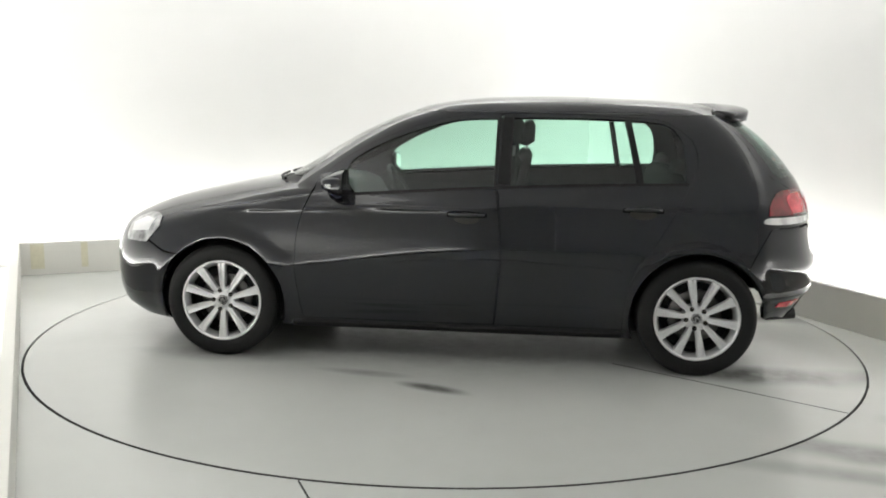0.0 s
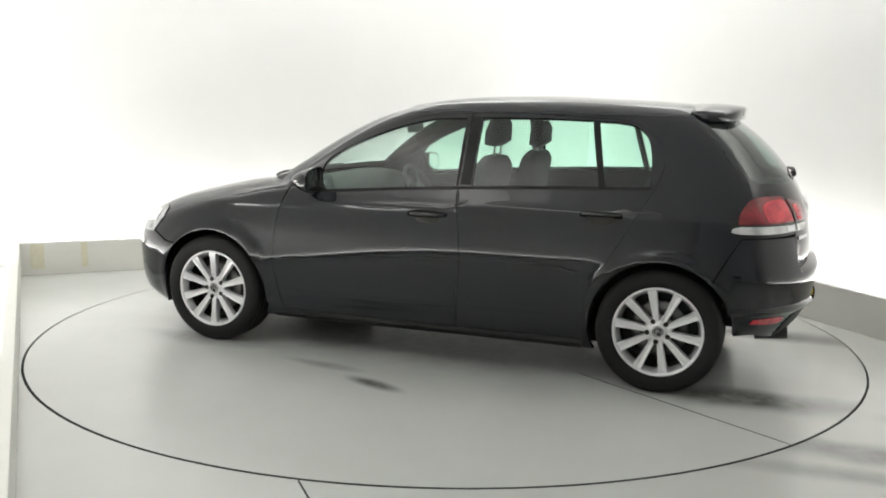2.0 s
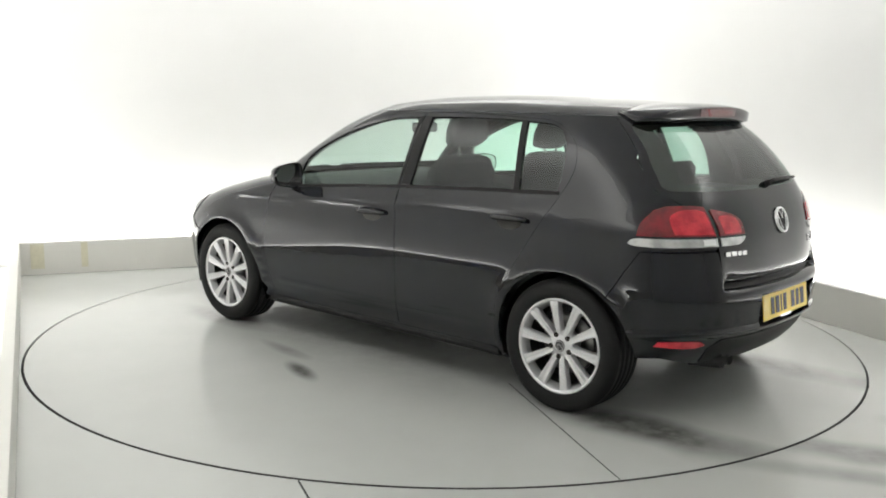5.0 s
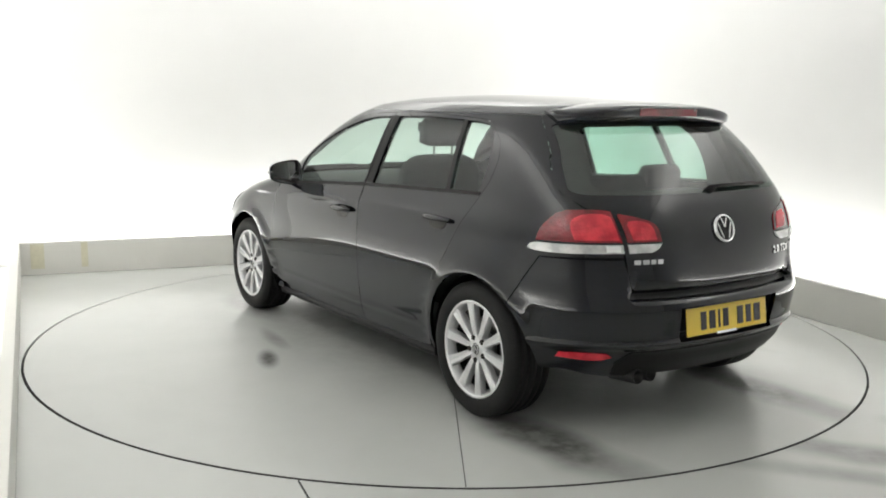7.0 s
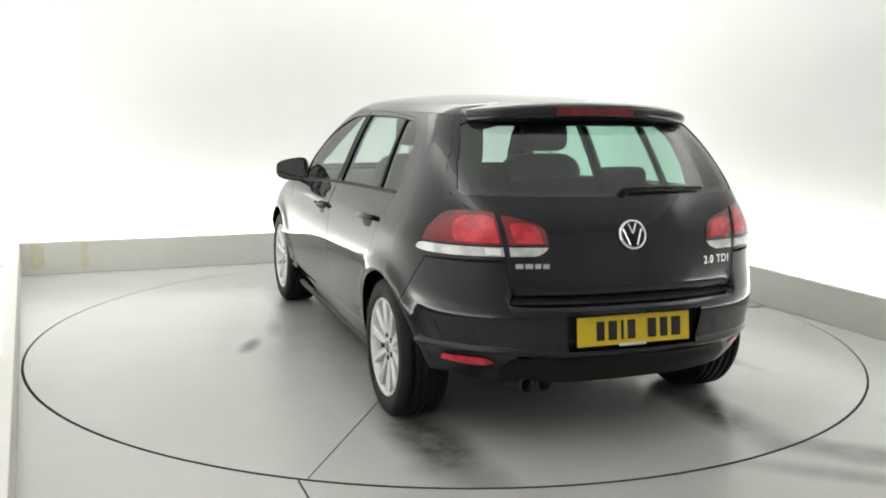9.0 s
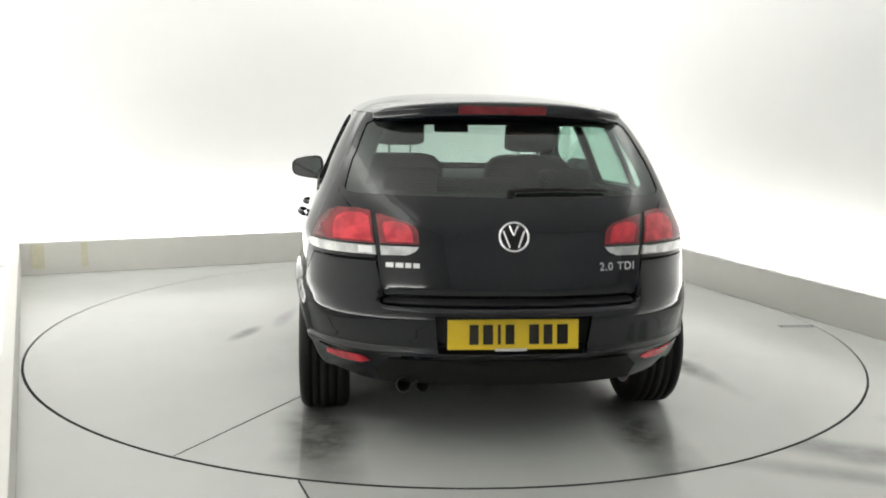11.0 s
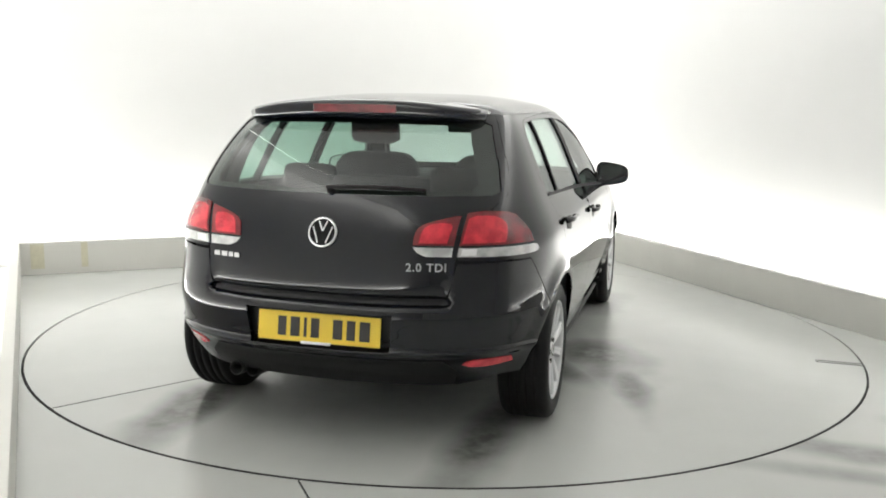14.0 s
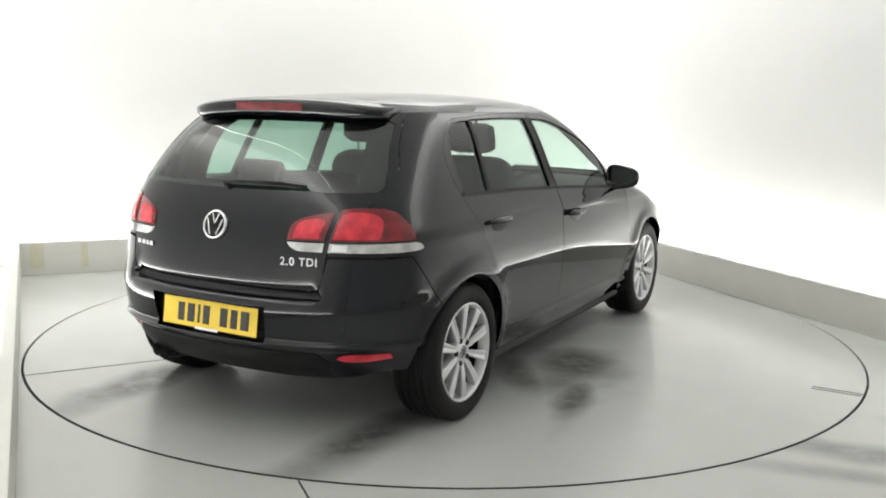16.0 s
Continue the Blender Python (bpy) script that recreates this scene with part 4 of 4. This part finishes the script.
    line = [on_skin("e", y, 1.070 + dz, o).translation for y, dz, o in ((0.015, -0.010, 0.018), (-0.08, -0.006, 0.020), (-0.2, -0.004, 0.020), (-0.3, -0.004, 0.016))]
    part("wiper_arm", tube(bmesh.new(), line, 0.008, 8), PLASTIC, wip, "", True)
    line = [on_skin("e", y, 1.066 + dz, o).translation for y, dz, o in ((-0.02, -0.004, 0.012), (-0.15, 0.0, 0.013), (-0.28, 0.0, 0.013), (-0.40, -0.002, 0.012))]
    part("wiper_blade", tube(bmesh.new(), line, 0.007, 8), RUBBER, wip, "", True)
    # twin exhaust pipes on the car's left
    for y in (0.43, 0.352):
        part("exhaust_pipe", lathe(bmesh.new(), [(0.0001, -0.05), (0.026, -0.05), (0.027, 0.10), (0.030, 0.102), (0.032, 0.098), (0.032, -0.06)], 24, pose(-1.795, y, 0.262, 0, 0, 90) @ pose(0, 0, 0, 6)), SOOT, car, "sooty steel exhaust pipe", True)
    skin_patch("lower_valance", loop_of([("e", 0.53, 0.278), ("e", 0.55, 0.345), ("e", 0.50, 0.396), ("e", 0, 0.398), ("e", -0.50, 0.396), ("e", -0.55, 0.345), ("e", -0.53, 0.278), ("e", 0, 0.270)], gap=0), PLASTIC, car, sink=-0.004, edge=0.01, label="matt black lower valance")


def build_side_details(car):
    def handles(mirror):
        s = -1 if mirror else 1
        for x, z, which in ((-0.065, 0.826, "front"), (-0.985, 0.872, "rear")):
            kind = "m" if mirror else "s"
            m = on_skin(kind, x, z, 0.0)
            # a slightly raised black disc draws the shade of the handle's recess
            cup = bmesh.new()
            lathe(cup, [(0.0005, 0.0035), (0.7, 0.003), (1.0, 0.0005)], 32, m @ pose(0, -0.012, 0) @ Matrix.Diagonal((0.070, 0.032, 1, 1)) @ pose(0, 0, 0, 90))
            part("handle_cup", cup, INK, DOORS[which, mirror], "dark disc for the shaded recess behind the door handle", True)
            bm = bmesh.new()
            rows = []
            for k in range(13):
                t = -1 + k / 6
                o = 0.010 + 0.026 * (1 - t**4)
                h = 0.015 - 0.004 * abs(t)
                rows.append([bm.verts.new(m @ Vector((0.105 * t, 0.004 + dy * h, o + dz))) for dy, dz in ((-1, 0), (-0.6, 0.008), (0, 0.011), (0.6, 0.008), (1, 0), (0.5, -0.007), (-0.5, -0.007))])
            for p, q in zip(rows, rows[1:]):
                for j in range(7):
                    bm.faces.new((p[j], p[(j + 1) % 7], q[(j + 1) % 7], q[j]))
            bm.faces.new(rows[0])
            bm.faces.new(rows[-1][::-1])
            part("door_handle", bm, PAINT, DOORS[which, mirror], "black bar door handle", True)
        # black sealing strip along the foot of the windows
        lp = bend([("s", -1.22, 1.006), ("s", -0.6, 0.985), ("s", 0.0, 0.955), ("s", 0.58, 0.915)], 6) + bend([("s", 0.58, 0.928), ("s", 0.0, 0.969), ("s", -0.6, 1.0), ("s", -1.22, 1.02)], 6)
        skin_patch("window_strip", loop_of(lp, gap=0, mirror=mirror), PLASTIC, car, sink=-0.004, edge=0.008, label="black sealing strip under the windows")
        # black covers of the centre pillar and of the bar before the quarter window
        bp = bend([("s", -0.203, 0.985), ("s", -0.207, 1.34)], 3) + bend([("s", -0.229, 1.342), ("s", -0.217, 0.985)], 3)
        skin_patch("pillar_cover", loop_of(bp, gap=0.001, mirror=mirror), PLASTIC, DOORS["front", mirror], sink=-0.002, edge=0.006, label="satin black pillar cover")
        bp = bend([("s", -0.225, 0.99), ("s", -0.239, 1.343)], 3) + bend([("s", -0.292, 1.343), ("s", -0.288, 0.99)], 3)
        skin_patch("pillar_cover", loop_of(bp, gap=0.001, mirror=mirror), PLASTIC, DOORS["rear", mirror], sink=-0.002, edge=0.006, label="satin black pillar cover")
        bp = bend([("s", -0.958, 1.012), ("s", -0.888, 1.338)], 3) + bend([("s", -0.918, 1.336), ("s", -0.987, 1.014)], 3)
        skin_patch("window_bar", loop_of(bp, gap=0.0, mirror=mirror), PLASTIC, DOORS["rear", mirror], sink=-0.002, edge=0.006, label="black bar before the quarter window")
        # door mirror
        base = (0.625, s * 0.918, 0.982)
        bm = bmesh.new()
        rows = []
        for k in range(11):
            t = k / 10
            x = 0.075 * (1 - t) - 0.045 * t
            w = 0.102 * (0.35 + 0.65 * math.sin(min(1, 0.12 + 0.95 * t) * math.pi / 2))
            h = 0.070 * (0.30 + 0.70 * math.sin(min(1, 0.10 + 0.95 * t) * math.pi / 2))
            ring = []
            for i in range(24):
                a = 2 * math.pi * i / 24
                c, d = math.cos(a), math.sin(a)
                e = 0.58
                yy = math.copysign(abs(c) ** e, c) * w
                zz = math.copysign(abs(d) ** e, d) * h * (1 - 0.22 * yy / 0.102)
                ring.append(bm.verts.new((base[0] + x, base[1] + s * (yy + 0.012 * (t - 1)), base[2] + zz)))
            rows.append(ring)
        for p, q in zip(rows, rows[1:]):
            for i in range(24):
                bm.faces.new((p[i], p[(i + 1) % 24], q[(i + 1) % 24], q[i]))
        bm.faces.new(rows[0][::-1])
        inner = [bm.verts.new((v.co.x + 0.012, base[1] + (v.co.y - base[1]) * 0.9, base[2] + (v.co.z - base[2]) * 0.9)) for v in rows[-1]]
        for i in range(24):
            bm.faces.new((rows[-1][i], rows[-1][(i + 1) % 24], inner[(i + 1) % 24], inner[i]))
        house = part("door_mirror", bm, PAINT, car, "black door mirror housing", True)
        bm = bmesh.new()
        rim = []
        for a in (2 * math.pi * i / 32 for i in range(32)):
            yy = math.copysign(abs(math.cos(a)) ** 0.58, math.cos(a)) * 0.090
            zz = math.copysign(abs(math.sin(a)) ** 0.58, math.sin(a)) * 0.061 * (1 - 0.2 * math.cos(a))
            rim.append(bm.verts.new((base[0] - 0.031 - 0.17 * yy, base[1] + s * yy, base[2] + zz)))
        bm.faces.new(rim)
        part("mirror_glass", bm, MIRROR, house, "mirror glass facing rearwards")
        bm = bmesh.new()
        line = [Vector((base[0] + x, base[1] + s * y, base[2] - 0.004)) for x, y in ((0.070, 0.000), (0.058, 0.036), (0.040, 0.064), (0.016, 0.084))]
        tube(bm, line, 0.0075, 8)
        part("indicator", bm, CLEARLENS, house, "clear indicator strip on the mirror", True)
        bm = bmesh.new()
        tube(bm, [(0.63, s * 0.79, 0.92), (0.635, s * 0.85, 0.922), (0.632, s * 0.90, 0.935), (0.63, s * 0.925, 0.955)], 0.026, 12)
        box(bm, 0.13, 0.03, 0.055, pose(0.63, s * 0.833, 0.917), 0.012)
        part("mirror_foot", bm, PLASTIC, house, "black mirror foot on the door", True)

    both(handles)
    for y in (0.40, -0.15):
        line = [on_skin("f", y + d, 0.968, 0.012).translation for d in (-0.25, -0.1, 0.05, 0.2)]
        part("front_wiper", tube(bmesh.new(), line, 0.008, 8), PLASTIC, car, "black windscreen wiper at rest")


def seat_form(bm, profile, half, m, pinch=0.82):
    """A padded form: a side profile (along, up) swept across with rounded shoulders."""
    n = 13
    rows = []
    cx = sum(p[0] for p in profile) / len(profile)
    cz = sum(p[1] for p in profile) / len(profile)
    for k in range(n):
        t = -1 + 2 * k / (n - 1)
        s = 1 - (1 - pinch) * abs(t) ** 6
        rows.append([bm.verts.new(m @ Vector((cx + (x - cx) * s, t * half, cz + (z - cz) * s))) for x, z in profile])
    for p, q in zip(rows, rows[1:]):
        for j in range(len(profile)):
            i = (j + 1) % len(profile)
            bm.faces.new((p[j], p[i], q[i], q[j]))
    bm.faces.new(rows[0])
    bm.faces.new(rows[-1][::-1])
    return bm


BACKREST = [(0.0, 0.0), (-0.10, 0.30), (-0.17, 0.58), (-0.20, 0.61), (-0.25, 0.60), (-0.27, 0.56), (-0.22, 0.28), (-0.13, 0.0), (-0.06, -0.03)]
HEADREST = [(0.0, 0.0), (-0.005, 0.08), (-0.035, 0.15), (-0.075, 0.155), (-0.10, 0.12), (-0.095, 0.02), (-0.05, -0.01)]
CUSHION = [(0.48, 0.0), (0.50, 0.08), (0.46, 0.125), (0.20, 0.10), (0.0, 0.08), (-0.06, 0.05), (-0.06, -0.06), (0.44, -0.06)]


def build_cabin(car):
    for s in (1, -1):
        seat = new("front_seat")
        seat.parent = car
        seat.matrix_basis = pose(-0.12 + (0.06 if s > 0 else 0.0), s * 0.365, 0.42)
        rise = 0.03 if s > 0 else 0.0
        part("cushion", seat_form(bmesh.new(), CUSHION, 0.25, Matrix.Identity(4)), CLOTH, seat, "", True)
        part("backrest", seat_form(bmesh.new(), BACKREST, 0.245, pose(0, 0, 0.10), 0.78), CLOTH, seat, "", True)
        part("headrest", seat_form(bmesh.new(), HEADREST, 0.135, pose(-0.185, 0, 0.735 + rise), 0.8), CLOTH, seat, "", True)
        for y in (-0.06, 0.06):
            part("headrest_post", tube(bmesh.new(), [(-0.225, y, 0.66), (-0.235, y, 0.76 + rise)], 0.006, 8), STEEL, seat)
    bench = new("rear_seat")
    bench.parent = car
    bench.matrix_basis = pose(-0.98, 0, 0.42)
    part("cushion", seat_form(bmesh.new(), CUSHION, 0.62, pose(0.05, 0, 0)), CLOTH, bench, "", True)
    part("backrest", seat_form(bmesh.new(), [(x, z * 0.93) for x, z in BACKREST], 0.62, pose(0, 0, 0.08), 0.8), CLOTH, bench, "", True)
    for y in (0.37, -0.37):
        part("headrest", seat_form(bmesh.new(), HEADREST, 0.125, pose(-0.185, y, 0.56) @ Matrix.Diagonal((1, 1, 0.9, 1)), 0.8), CLOTH, bench, "", True)
        for d in (-0.055, 0.055):
            part("headrest_post", tube(bmesh.new(), [(-0.225, y + d, 0.54), (-0.235, y + d, 0.60)], 0.006, 8), STEEL, bench)
    bm = bmesh.new()
    seat_form(bm, [(0.62, 0.55), (0.60, 0.80), (0.66, 0.90), (0.78, 0.945), (0.92, 0.955), (1.0, 0.94), (1.0, 0.5)], 0.70, Matrix.Identity(4), 0.9)
    part("dashboard", bm, CABIN, car, "dark grey dashboard", True)
    wheel = part("steering_wheel", bmesh.new(), CABIN, car, "black steering wheel")
    m = pose(0.47, -0.365, 0.83, 0, -62, 0)
    bm = bmesh.new()
    tube(bm, [m @ Vector((0.18 * math.cos(a), 0.18 * math.sin(a), 0)) for a in (2 * math.pi * k / 32 for k in range(33))], 0.015, 10)
    lathe(bm, [(0.001, 0.02), (0.06, 0.015), (0.075, -0.02), (0.03, -0.12)], 20, m @ pose(0, 0, 0, 90))
    for a in (90, 210, 330):
        box(bm, 0.13, 0.03, 0.014, m @ pose(0, 0, 0, 0, 0, a) @ pose(0.115, 0, 0), 0.004)
    bm.to_mesh(wheel.data)
    bm.free()
    mir = part("rear_view_mirror", box(bmesh.new(), 0.03, 0.22, 0.062, pose(0.36, 0, 1.258), 0.014, 3), CABIN, car, "dark interior mirror", True)
    part("mirror_stalk", tube(bmesh.new(), [(0.375, 0, 1.27), (0.42, 0, 1.315)], 0.009, 8), CABIN, mir)
    part("headlining", box(bmesh.new(), 1.5, 1.02, 0.02, pose(-0.66, 0, 1.366), 0.008), simple("grey headlining felt", (0.28, 0.28, 0.27), 0.95, grain=0.1, scale=200), car, "pale grey headlining")
    part("parcel_shelf", box(bmesh.new(), 0.46, 1.12, 0.02, pose(-1.52, 0, 0.985), 0.006), CABIN, car, "dark parcel shelf")
    bm = bmesh.new()
    box(bm, 2.0, 1.5, 0.08, pose(0.0, 0, 0.24), 0.02)
    box(bm, 0.7, 0.96, 0.10, pose(-1.30, 0, 0.33), 0.03)
    box(bm, 0.9, 0.98, 0.12, pose(1.4, 0, 0.28), 0.03)
    box(bm, 1.6, 0.16, 0.08, pose(-0.6, 0.0, 0.19), 0.03)
    part("underbody", bm, PLASTIC, car, "dark underbody")
    for y in (0.66, -0.66):
        bm = bmesh.new()
        tube(bm, [(0.9, 0.98 * y / 0.66 * 0.8, 0.2), (-0.9, 0.98 * y / 0.66 * 0.8, 0.2)], 0.03, 8)
        part("sill_underside", bm, PLASTIC, car)
    part("bulkhead", box(bmesh.new(), 0.05, 1.3, 0.5, pose(0.98, 0, 0.68), 0.01), CABIN, car, "dark bulkhead")


def build_car():
    car = new("hatchback_car")
    tagged(car, "glossy black five-door hatchback with silver alloy wheels on the turntable", "car")
    build_panels(car)
    build_wheels(car)
    build_lights(car)
    build_rear_details(car)
    build_side_details(car)
    build_cabin(car)
    return car


# ---------------------------------------------------------------- build
build_booth()
turntable = build_turntable()
hatchback = build_car()


def motions():
    """The table turns evenly, and carries the car."""
    times = [0.5 * k for k in range(33)]
    walk(turntable, [(t, pose(0, 0, 0, 0, 0, turn(t))) for t in times])
    walk(hatchback, [(t, pose(0, 0, 0, 0, 0, turn(t)) @ pose(CAR_X, CAR_Y, 0.0)) for t in times])


motions()
